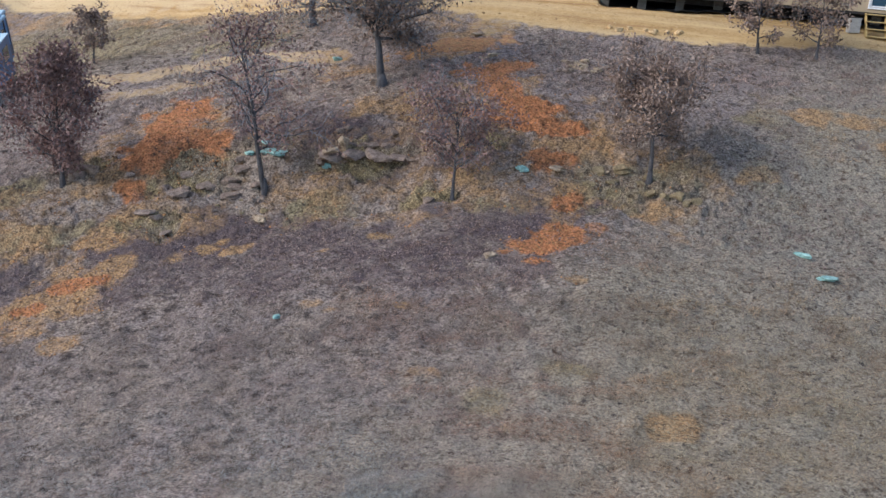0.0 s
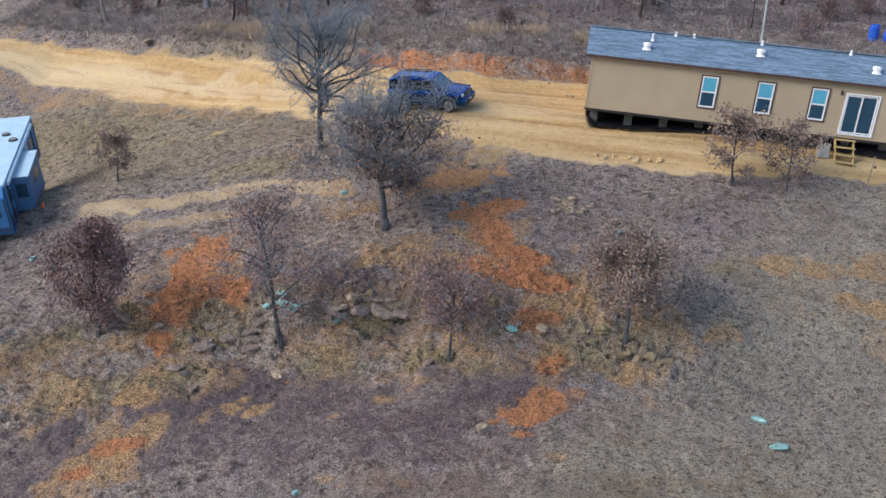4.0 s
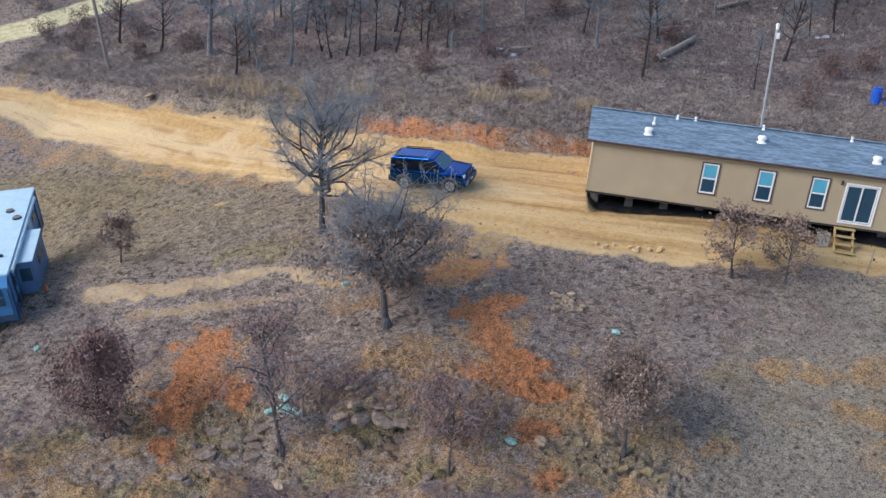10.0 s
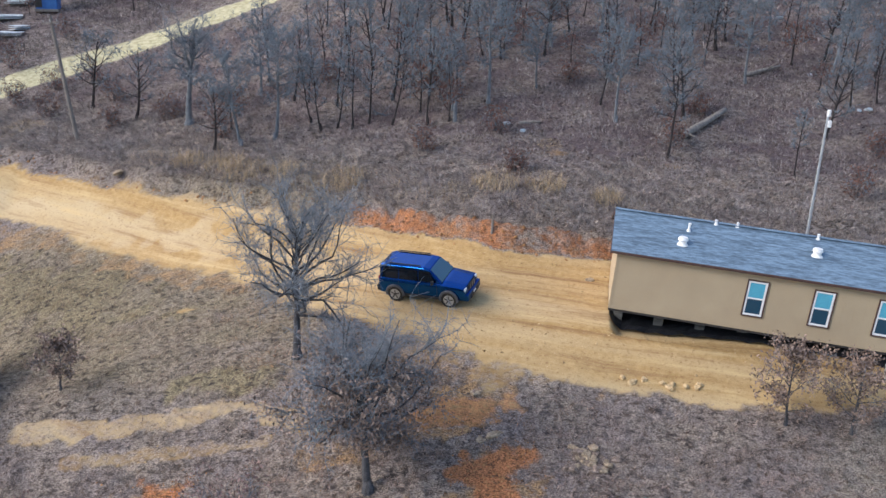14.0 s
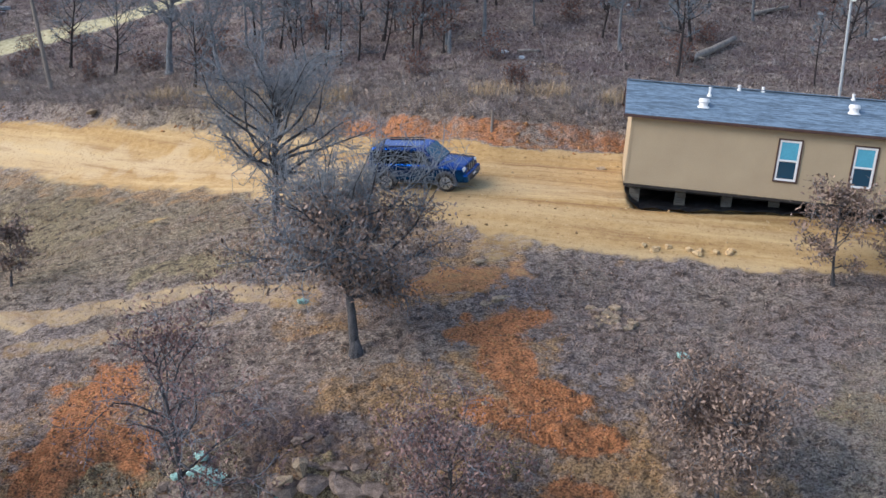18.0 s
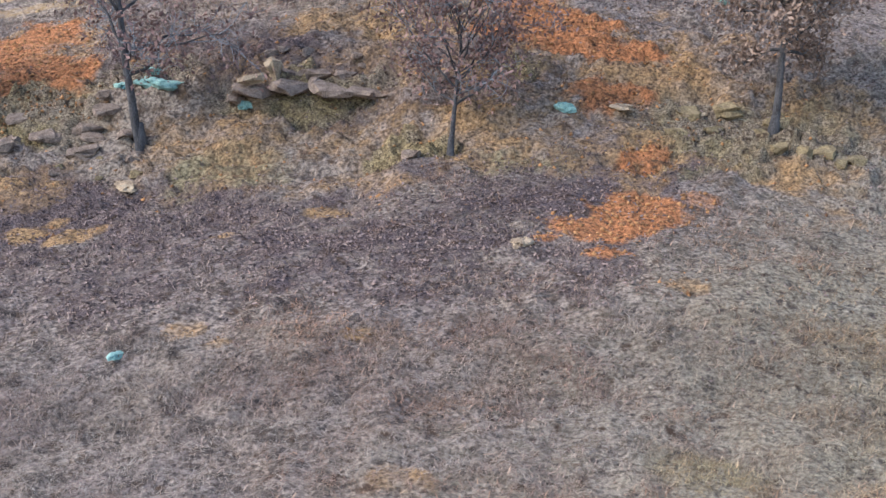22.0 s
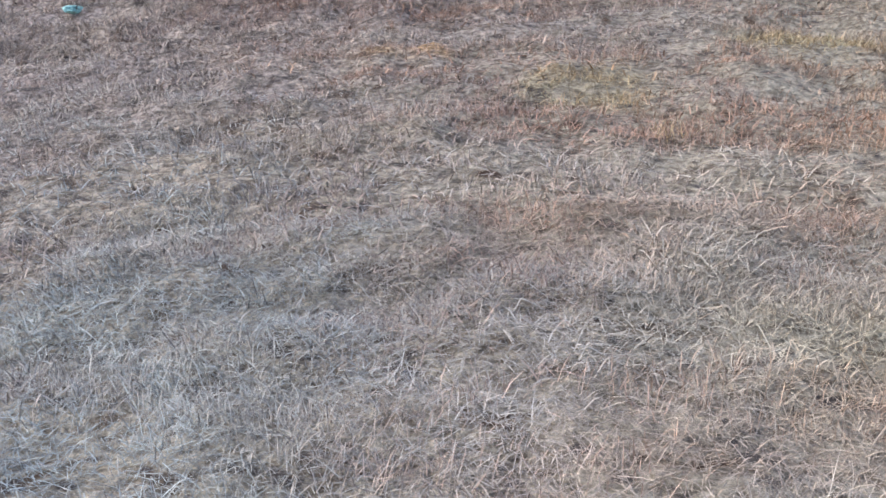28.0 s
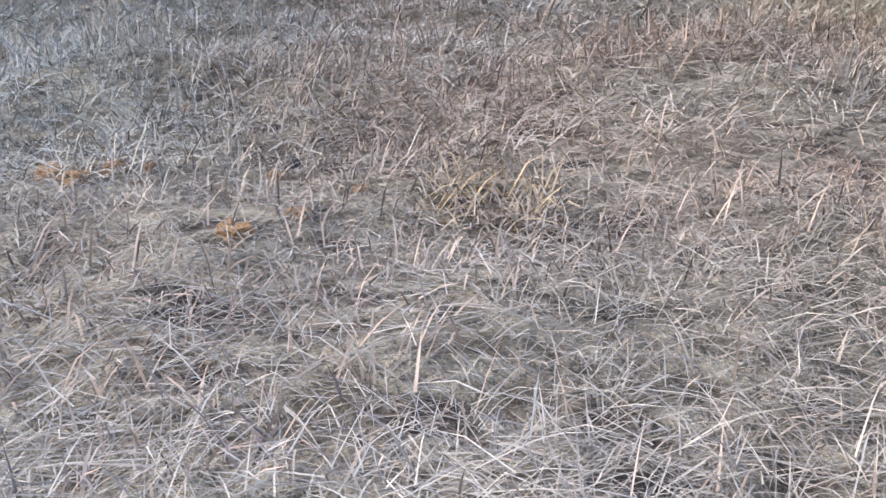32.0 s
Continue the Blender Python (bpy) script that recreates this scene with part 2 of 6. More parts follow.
def cover(x, y):
    """How much drive dirt, red clay, ochre soil, fallen leaves and pale straw lie at each place."""
    dirt = np.maximum.reduce([band(x, y, DRIVE[:3], 1.5, 0.3), band(x, y, DRIVE[2:5], 2.1, 0.3), band(x, y, DRIVE[4:], 3.5, 0.22), 0.56 * band(x, y, PATH_UP, 0.42, 1.6), 0.42 * blob(x, y, 0.7, 39.1, 3.0, 0.85, 14, 43), 0.55 * blob(x, y, 2.4, 41.0, 1.8, 0.7, 10, 49), 0.5 * blob(x, y, -4.6, 38.9, 1.6, 0.7, -10, 44), 0.42 * band(x, y, PATH_LOW, 0.35, 1.2, 8), band(x, y, [(-3, 45.6), (0.6, 43.9), (4, 42.6), (7, 41.7), (22, 41.7), (45, 39)], 1.6, 0.5, 9),
                              0.4 * band(x, y, [(-33, 66.5), (-31, 71)], 1.5, 0.9, 4), 0.7 * blob(x, y, -12.4, 48.2, 0.9, 0.3, -10), band(x, y, GRAVEL, 1.7, 0.25, 41), band(x, y, [(px, py - 1.3) for px, py in BANK_LINE[2:]], 1.0, 0.6, 42), 0.35 * blob(x, y, 2.0, 41.6, 3.4, 1.3, -15)])
    clay = np.maximum.reduce([blob(x, y, *c, seed=5 + i) for i, c in enumerate(CLAY)])
    bare = np.maximum.reduce([0.9 * blob(x, y, *c, seed=55 + i) for i, c in enumerate(BARE)])
    ochre = np.maximum.reduce([0.95 * blob(x, y, *c, seed=31 + i) for i, c in enumerate(OCHRE)] + [0.62 * blob(x, y, -2.0, 33.0, 7.5, 2.6, 0, 150), 0.9 * blob(x, y, 4.0, 32.0, 3.2, 2.4, 0, 151), 0.8 * blob(x, y, -10.0, 33.2, 3.2, 3.8, 0, 152), 0.74 * band(x, y, [(-20, 30.6), (-4, 30.9), (2, 30.3), (8.2, 30.1)], 1.5, 1.2, 14), 0.9 * band(x, y, [(px, py - 2.6) for px, py in DRIVE], 0.9, 1.3, 15), 0.8 * band(x, y, [(px, py - 0.8) for px, py in BANK_LINE], 0.6, 0.9, 16)])
    leaf = np.maximum.reduce([0.8 * blob(x, y, -14.5, 28.3, 3.0, 1.4, 0, 160), 0.85 * blob(x, y, -10.2, 29.3, 1.2, 0.5, 0, 161), 0.7 * blob(x, y, -17.5, 31.5, 2.5, 2.0, 0, 162), band(x, y, [(-10.5, 29.4), (-6, 29.0), (0, 27.6), (3.2, 28.5), (4.6, 30.2)], 1.2, 0.8, 20), 0.72 * band(x, y, [(-18, 26.5), (-6, 27.0), (0, 26.8), (2.2, 26.0)], 1.4, 1.0, 22), 1.0 * band(x, y, [(-7, 34.4), (-4, 32.6), (-1, 32.3), (2, 31.8)], 1.3, 1.0, 23),
                              0.35 * band(x, y, [(5.0, 38.0), (6.8, 34), (8.5, 31.5), (10, 29.5)], 2.0, 0.8, 24), 0.9 * blob(x, y, 15.0, 32.75, 0.8, 0.4), 0.9 * band(x, y, [(-22, 74), (0, 70), (45, 70)], 13, 0.4, 25), 0.95 * band(x, y, [(-60, 84), (-25, 104), (20, 130)], 11, 0.5, 26), 0.9 * band(x, y, [(0, 92), (50, 92)], 14, 0.4, 27)])
    leaf = leaf * np.where(y > 46, np.clip((y - np.interp(x, BANK_X, BANK_Y) - 5) / 6, 0, 1), 1.0)
    pale = np.clip((26 - y + 1.0 * x) / 8, 0, 1) * 0.8
    patchy = np.clip(2.2 * fbm(x * 0.75, y * 1.2, 81, 4) - 0.45, 0, 1)
    patchy2 = np.clip(2.4 * fbm(x * 0.6, y * 1.0, 91, 4) - 0.5, 0, 1)
    clay = clay * (0.58 + 0.36 * patchy2)
    ochre = np.maximum(ochre * (0.3 + 0.45 * patchy), bare * (0.65 + 0.2 * patchy2))
    bank = band(x, y, [(px, py - 0.25) for px, py in BANK_LINE], 0.48, 0.8, 21) * np.clip((14 + x) / 9, 0.4, 1)
    dirt = dirt * (1 - bank)
    clay = np.maximum(clay, bank * (0.34 + 0.4 * vnoise(x * 0.5, y * 0.5, 2)))
    clay = np.maximum(clay * (1 - dirt), 0.72 * blob(x, y, 0.7, 39.1, 2.8, 0.75, 14, 43))
    return dirt, clay, ochre * (1 - dirt), leaf * (1 - dirt) * (0.3 + 0.5 * patchy2), pale


BANK_X = [-60, -34, -28, -22.8, -15.6, -5.9, 2.5, 6.9, 20, 60]
BANK_Y = [78, 67.6, 65.2, 62.4, 58.8, 54.1, 50.4, 49.9, 49, 47.5]


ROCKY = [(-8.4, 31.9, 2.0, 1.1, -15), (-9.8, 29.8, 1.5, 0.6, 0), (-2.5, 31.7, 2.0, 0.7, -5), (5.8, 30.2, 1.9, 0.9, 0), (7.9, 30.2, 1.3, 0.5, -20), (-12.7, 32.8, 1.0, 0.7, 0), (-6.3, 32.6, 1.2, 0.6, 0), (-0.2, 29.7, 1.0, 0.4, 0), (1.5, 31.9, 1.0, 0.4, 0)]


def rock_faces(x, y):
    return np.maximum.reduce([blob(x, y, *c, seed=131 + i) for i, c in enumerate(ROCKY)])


def rough_zone(x, y):
    """The stony belt across the slope, where little grass grows."""
    return band(x, y, [(-17, 30.3), (-8, 32.0), (-2, 32.4), (3, 32.2), (9.5, 30.9)], 2.5, 0.6, 65)


def relief(x, y, dirt, clay, ochre, leaf, pale):
    """The hillside with its tussocks, ruts and broken rock band."""
    near = np.clip((y - 8) / 4, 0, 1) * np.clip((75 - y) / 15, 0, 1)
    bumps = 0.15 * (fbm(x * 0.8, y * 1.5, 51) - 0.5) + np.clip((y - 14) / 6, 0.45, 1) * (0.20 * (fbm(x * 1.9, y * 3.4, 52, 3) - 0.5) + 0.10 * (fbm(x * 4.3, y * 5.5, 53, 2) - 0.5))
    rocky = band(x, y, [(-16, 29.5), (-8, 31), (-2, 31.2), (3, 30.6), (8, 30.4)], 1.6, 0.8, 61)
    steps = (np.floor(2.2 * (fbm(x * 0.55, y * 1.3, 62) + 0.25 * y)) / 2.2 - 0.25 * y - fbm(x * 0.55, y * 1.3, 62)) * 0.55
    bare_rock = rock_faces(x, y)
    course = 0.55 * y + 0.9 * fbm(x * 0.7, y * 1.1, 63)
    layers = 1.3 * (np.floor(5 * course) / 5 - course) + 0.22 * (np.abs(fbm(x * 2.6, y * 3.4, 64, 3) - 0.5) - 0.15)
    rough = rough_zone(x, y)
    wave, knob = fbm(x * 0.8, y * 1.7, 161, 4), fbm(x * 2.6, y * 4.8, 162, 3)
    strata = 0.95 * y + 1.3 * wave
    broken = 0.5 * (np.floor(3 * strata) / 3 - strata + 0.17) * np.clip(3 * fbm(x * 0.6, y * 0.8, 163, 3) - 0.8, 0, 1) + 0.30 * (knob - 0.5) + 0.10 * (fbm(x * 6.0, y * 9.0, 164, 2) - 0.5)
    dashes = 0.16 * (fbm(x * 2.0, y * 5.5, 165, 3) - 0.5) * np.maximum(clay, ochre)
    gullies = dashes + rough * broken + 0.16 * (fbm(x * 1.7, y * 1.1, 66, 3) - 0.5) * np.maximum(clay, ochre)
    ruts = -0.06 * band(x, y, [(px, py - 0.9) for px, py in DRIVE], 0.22, 0.3, 71) - 0.06 * band(x, y, [(px, py + 0.8) for px, py in DRIVE], 0.22, 0.3, 72) + 0.06 * (fbm(x * 1.5, y * 1.5, 73, 3) - 0.5)
    over = y - np.interp(x, BANK_X, BANK_Y) + 1.4 * (fbm(x * 0.7, y * 0.7, 75) - 0.5)
    cut = 0.65 * np.clip(over / 0.45 + 0.5, 0, 1) * np.exp(-np.maximum(over, 0) / 7) * np.clip((42 - np.abs(x)) / 8, 0, 1)
    pad = -(0.22 + 0.28 * np.clip((13 - x) / 4, 0, 1)) * np.clip((x - 7.15 - 0.146 * (y - 43.95)) / 0.4, 0, 1) * np.clip((y - 43.1 + 0.146 * (x - 7)) / 0.6, 0, 1) * np.clip((49.2 - y) / 1.0, 0, 1) * np.clip((27 - x) / 1, 0, 1)
    return hill(x, y) + cut + pad + near * (bumps * (1 - dirt) * (1 - 0.5 * clay) + rocky * steps * 0.6 + bare_rock * layers + gullies + ruts * dirt)


# ---- materials ----
def material(name, light, dark, scale=4.0, rough=0.85, bump=0.2, metal=0.0, fine=8.0, island=0.0, stretch=(1, 1, 1), spec=0.3, coat=0.0, crisp=0.28, tint=None, olive=None, russet=None, cool=None, tone=None):
    """Two colours mixed by noise at two sizes, with relief, and a shade of its own for every loose piece."""
    m = bpy.data.materials.new(name)
    m.use_nodes = True
    nt = m.node_tree
    n, link = nt.nodes, nt.links.new
    p = n["Principled BSDF"]
    tc, mp = n.new("ShaderNodeTexCoord"), n.new("ShaderNodeMapping")
    mp.inputs["Scale"].default_value = stretch
    link(tc.outputs["Object"], mp.inputs[0])
    big, small = n.new("ShaderNodeTexNoise"), n.new("ShaderNodeTexNoise")
    big.inputs["Scale"].default_value, big.inputs["Detail"].default_value = scale, 5
    small.inputs["Scale"].default_value, small.inputs["Detail"].default_value = scale * fine, 4
    add = n.new("ShaderNodeMath")
    add.operation = "ADD"
    for tex in (big, small):
        link(mp.outputs[0], tex.inputs["Vector"])
    link(big.outputs["Fac"], add.inputs[0])
    link(small.outputs["Fac"], add.inputs[1])
    ramp = n.new("ShaderNodeMapRange")
    ramp.inputs["From Min"].default_value, ramp.inputs["From Max"].default_value = 1 - crisp, 1 + crisp
    link(add.outputs[0], ramp.inputs["Value"])
    fac = ramp.outputs[0]
    if island:
        geo, mixf = n.new("ShaderNodeNewGeometry"), n.new("ShaderNodeMix")
        mixf.inputs["Factor"].default_value = island
        link(fac, mixf.inputs["A"])
        link(geo.outputs["Random Per Island"], mixf.inputs["B"])
        fac = mixf.outputs["Result"]
    mix = n.new("ShaderNodeMix")
    mix.data_type = "RGBA"
    mix.inputs["A"].default_value, mix.inputs["B"].default_value = (*dark, 1), (*light, 1)
    link(fac, mix.inputs["Factor"])
    colour = mix.outputs["Result"]
    if tint:
        wide, span, both = n.new("ShaderNodeTexNoise"), n.new("ShaderNodeMapRange"), n.new("ShaderNodeMix")
        wide.inputs["Scale"].default_value, wide.inputs["Detail"].default_value = 0.9, 4
        span.inputs["From Min"].default_value, span.inputs["From Max"].default_value = 0.42, 0.62
        both.data_type, both.blend_type = "RGBA", "MULTIPLY"
        both.inputs["B"].default_value = (*tint, 1)
        link(mp.outputs[0], wide.inputs["Vector"])
        link(wide.outputs["Fac"], span.inputs["Value"])
        link(span.outputs[0], both.inputs["Factor"])
        link(colour, both.inputs["A"])
        colour = both.outputs["Result"]
    for kind, shade in (("olive", olive), ("russet", russet), ("cool", cool)):
        if not shade:
            continue
        at, both = n.new("ShaderNodeAttribute"), n.new("ShaderNodeMix")
        at.attribute_name = kind
        both.data_type, both.blend_type = "RGBA", "MULTIPLY"
        both.inputs["B"].default_value = (*shade, 1)
        link(at.outputs["Fac"], both.inputs["Factor"])
        link(colour, both.inputs["A"])
        colour = both.outputs["Result"]
    if tone:
        at, span, both = n.new("ShaderNodeAttribute"), n.new("ShaderNodeMapRange"), n.new("ShaderNodeMix")
        at.attribute_name = "tone"
        span.inputs["To Min"].default_value, span.inputs["To Max"].default_value = tone
        both.data_type, both.blend_type = "RGBA", "MULTIPLY"
        both.inputs["Factor"].default_value = 1.0
        link(at.outputs["Fac"], span.inputs["Value"])
        link(colour, both.inputs["A"])
        link(span.outputs[0], both.inputs["B"])
        colour = both.outputs["Result"]
    link(colour, p.inputs["Base Color"])
    p.inputs["Roughness"].default_value, p.inputs["Metallic"].default_value = rough, metal
    p.inputs["Specular IOR Level"].default_value, p.inputs["Coat Weight"].default_value = spec, coat
    if bump:
        b = n.new("ShaderNodeBump")
        b.inputs["Strength"].default_value, b.inputs["Distance"].default_value = bump, 0.02
        link(small.outputs["Fac"], b.inputs["Height"])
        link(b.outputs[0], p.inputs["Normal"])
    return m


def ground_material():
    m = bpy.data.materials.new("dry_meadow")
    m.use_nodes = True
    nt = m.node_tree
    n, link = nt.nodes, nt.links.new
    p = n["Principled BSDF"]
    p.inputs["Roughness"].default_value, p.inputs["Specular IOR Level"].default_value = 0.95, 0.15
    tc = n.new("ShaderNodeTexCoord")

    def noisy(scale, detail=6, stretch=(1, 1, 1)):
        mp, t = n.new("ShaderNodeMapping"), n.new("ShaderNodeTexNoise")
        mp.inputs["Scale"].default_value = stretch
        t.inputs["Scale"].default_value, t.inputs["Detail"].default_value, t.inputs["Roughness"].default_value = scale, detail, 0.65
        link(tc.outputs["Object"], mp.inputs[0])
        link(mp.outputs[0], t.inputs["Vector"])
        return t.outputs["Fac"]

    def spread(value, lo, hi):
        r = n.new("ShaderNodeMapRange")
        r.inputs["From Min"].default_value, r.inputs["From Max"].default_value = lo, hi
        link(value, r.inputs["Value"])
        return r.outputs[0]

    def mixed(a, b, fac):
        x = n.new("ShaderNodeMix")
        x.data_type = "RGBA"
        for socket, value in (("A", a), ("B", b)):
            if isinstance(value, tuple):
                x.inputs[socket].default_value = (*value, 1)
            else:
                link(value, x.inputs[socket])
        link(fac, x.inputs["Factor"])
        return x.outputs["Result"]

    def masked(name, noise_value, soft_edge=0.35):
        at, s, r = n.new("ShaderNodeAttribute"), n.new("ShaderNodeMath"), n.new("ShaderNodeMapRange")
        at.attribute_name = name
        s.operation = "ADD"
        link(at.outputs["Fac"], s.inputs[0])
        link(noise_value, s.inputs[1])
        r.inputs["From Min"].default_value, r.inputs["From Max"].default_value = 1.0 - soft_edge, 1.0 + soft_edge
        link(s.outputs[0], r.inputs["Value"])
        mul = n.new("ShaderNodeMath")
        mul.operation = "MULTIPLY"
        gate = n.new("ShaderNodeMapRange")
        gate.inputs["From Max"].default_value = 0.4
        link(at.outputs["Fac"], gate.inputs["Value"])
        link(r.outputs[0], mul.inputs[0])
        link(gate.outputs[0], mul.inputs[1])
        return mul.outputs[0]

    wide, mid, fine = noisy(0.35, 4), noisy(2.4, 6, (1, 1.6, 1)), noisy(14.0, 6, (1, 1.5, 1))
    grain = noisy(34.0, 5, (1, 1.3, 1))
    straw = mixed((0.105, 0.083, 0.072), (0.49, 0.405, 0.335), spread(fine, 0.36, 0.62))
    violet = mixed((0.09, 0.073, 0.073), (0.41, 0.34, 0.315), spread(fine, 0.36, 0.62))
    base = mixed(straw, violet, spread(wide, 0.36, 0.60))
    base = mixed(base, mixed((0.10, 0.080, 0.05), (0.43, 0.355, 0.225), spread(fine, 0.36, 0.62)), masked("olive", mid, 0.4))
    base = mixed(base, (0.05, 0.04, 0.038), spread(mid, 0.50, 0.66))
    base = mixed(base, mixed((0.135, 0.113, 0.09), (0.47, 0.41, 0.33), spread(fine, 0.35, 0.65)), masked("pale", mid, 0.3))
    base = mixed(base, (0.085, 0.070, 0.066), spread(noisy(5.5, 4, (1, 1.5, 1)), 0.54, 0.66))
    base = mixed(base, mixed((0.052, 0.039, 0.041), (0.235, 0.18, 0.186), spread(grain, 0.38, 0.62)), masked("leaf", mid, 0.22))
    base = mixed(base, mixed((0.10, 0.062, 0.038), (0.56, 0.355, 0.19), spread(fine, 0.36, 0.60)), masked("ochre", mid, 0.22))
    base = mixed(base, mixed((0.15, 0.065, 0.036), (0.63, 0.27, 0.125), spread(fine, 0.37, 0.60)), masked("clay", mid, 0.2))
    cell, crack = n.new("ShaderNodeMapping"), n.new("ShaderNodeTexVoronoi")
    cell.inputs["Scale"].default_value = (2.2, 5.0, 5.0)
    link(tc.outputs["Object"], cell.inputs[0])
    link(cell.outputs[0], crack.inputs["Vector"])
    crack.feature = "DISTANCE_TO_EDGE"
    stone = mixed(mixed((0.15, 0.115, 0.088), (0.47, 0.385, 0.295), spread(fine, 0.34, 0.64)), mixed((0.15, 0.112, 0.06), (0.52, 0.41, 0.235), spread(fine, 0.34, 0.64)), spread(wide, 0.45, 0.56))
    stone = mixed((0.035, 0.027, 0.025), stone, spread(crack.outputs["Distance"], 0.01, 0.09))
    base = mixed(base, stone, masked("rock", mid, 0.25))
    base = mixed(base, (0.09, 0.06, 0.045), spread(noisy(4.0, 5, (1, 1.4, 1)), 0.54, 0.68))
    lane, down, over, ridge, swath = n.new("ShaderNodeCombineXYZ"), n.new("ShaderNodeAttribute"), n.new("ShaderNodeAttribute"), n.new("ShaderNodeTexNoise"), n.new("ShaderNodeTexNoise")
    down.attribute_name, over.attribute_name = "along", "across"
    shrink = n.new("ShaderNodeMath")
    shrink.operation = "MULTIPLY"
    shrink.inputs[1].default_value = 0.07
    link(down.outputs["Fac"], shrink.inputs[0])
    link(shrink.outputs[0], lane.inputs[0])
    link(over.outputs["Fac"], lane.inputs[1])
    link(lane.outputs[0], ridge.inputs["Vector"])
    ridge.inputs["Scale"].default_value, ridge.inputs["Detail"].default_value, ridge.inputs["Roughness"].default_value = 1.7, 6, 0.7
    link(lane.outputs[0], swath.inputs["Vector"])
    swath.inputs["Scale"].default_value, swath.inputs["Detail"].default_value = 0.6, 5
    tracks = mixed((0.38, 0.235, 0.095), (0.50, 0.335, 0.155), spread(noisy(3.2, 7), 0.36, 0.64))
    tracks = mixed(tracks, (0.53, 0.39, 0.22), spread(swath.outputs["Fac"], 0.42, 0.66))
    tracks = mixed(tracks, (0.25, 0.135, 0.06), spread(fine, 0.56, 0.74))
    tracks = mixed(tracks, (0.56, 0.44, 0.285), masked("rut", ridge.outputs["Fac"], 0.5))
    tracks = mixed(tracks, (0.27, 0.15, 0.07), spread(ridge.outputs["Fac"], 0.53, 0.70))
    tracks = mixed(tracks, (0.60, 0.44, 0.235), spread(ridge.outputs["Fac"], 0.46, 0.30))
    tracks = mixed(tracks, (0.23, 0.125, 0.06), spread(noisy(7.0, 6), 0.57, 0.72))
    tracks = mixed(tracks, (0.66, 0.52, 0.33), spread(grain, 0.62, 0.72))
    stony = mixed((0.36, 0.315, 0.185), (0.56, 0.51, 0.33), spread(noisy(2.2, 7), 0.36, 0.6))
    tracks = mixed(tracks, stony, masked("gravel", mid, 0.2))
    base = mixed(base, tracks, masked("dirt", mid, 0.25))
    link(base, p.inputs["Base Color"])
    bump = n.new("ShaderNodeBump")
    bump.inputs["Distance"].default_value = 0.085
    firm, packed = n.new("ShaderNodeMapRange"), n.new("ShaderNodeAttribute")
    packed.attribute_name = "dirt"
    firm.inputs["To Min"].default_value, firm.inputs["To Max"].default_value = 1.0, 0.35
    link(packed.outputs["Fac"], firm.inputs["Value"])
    link(firm.outputs[0], bump.inputs["Strength"])
    both = n.new("ShaderNodeMath")
    both.operation = "ADD"
    link(mid, both.inputs[0])
    link(fine, both.inputs[1])
    link(both.outputs[0], bump.inputs["Height"])
    link(bump.outputs[0], p.inputs["Normal"])
    return m


def glass_dark(name, tint):
    m = bpy.data.materials.new(name)
    m.use_nodes = True
    p = m.node_tree.nodes["Principled BSDF"]
    p.inputs["Base Color"].default_value = (*tint, 1)
    p.inputs["Roughness"].default_value, p.inputs["Specular IOR Level"].default_value = 0.04, 0.45
    return m


BARK = material("grey_bark", (0.12, 0.118, 0.128), (0.026, 0.025, 0.029), 9, 0.95, 0.6, stretch=(1, 1, 0.3))
BARK_WOOD = material("dark_wood_bark", (0.055, 0.045, 0.047), (0.014, 0.012, 0.013), 9, 0.95, 0.4, stretch=(1, 1, 0.3))
BARK_PALE = material("weathered_bark", (0.22, 0.235, 0.26), (0.07, 0.076, 0.088), 7, 0.95, 0.5, stretch=(1, 1, 0.3))
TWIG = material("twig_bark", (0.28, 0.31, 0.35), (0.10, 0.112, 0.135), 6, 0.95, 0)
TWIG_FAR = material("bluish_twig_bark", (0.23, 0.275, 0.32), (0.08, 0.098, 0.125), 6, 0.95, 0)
LEAF_RUST = material("rust_leaves", (0.42, 0.305, 0.25), (0.07, 0.048, 0.042), 3, 0.75, 0, island=0.75)
LEAF_BUSH = material("rust_red_bush_leaves", (0.26, 0.125, 0.092), (0.05, 0.027, 0.025), 3, 0.75, 0, island=0.75)
LEAF_WINE = material("dark_wine_leaves", (0.36, 0.225, 0.205), (0.07, 0.042, 0.042), 3, 0.75, 0, island=0.75)
LEAF_LITTER = material("fallen_leaves", (0.35, 0.262, 0.245), (0.045, 0.032, 0.034), 3, 0.85, 0, island=0.85)
LEAF_FOREST = material("dark_forest_leaves", (0.20, 0.145, 0.14), (0.05, 0.035, 0.037), 3, 0.85, 0, island=0.85)
STRAW = material("dry_straw", (0.58, 0.48, 0.41), (0.075, 0.058, 0.055), 1.7, 0.8, 0, fine=3, island=0.75, crisp=0.2, tint=(0.92, 0.82, 0.80), olive=(1.0, 1.0, 0.72), russet=(1.0, 0.79, 0.70), cool=(0.84, 0.98, 1.06))
STRAW_GREY = material("bleached_straw", (0.58, 0.52, 0.46), (0.13, 0.112, 0.104), 1.6, 0.8, 0, fine=3, island=0.75, crisp=0.16, tint=(0.86, 0.88, 0.92), olive=(1.05, 1.03, 0.74), russet=(0.98, 0.82, 0.74), cool=(0.82, 0.98, 1.08))
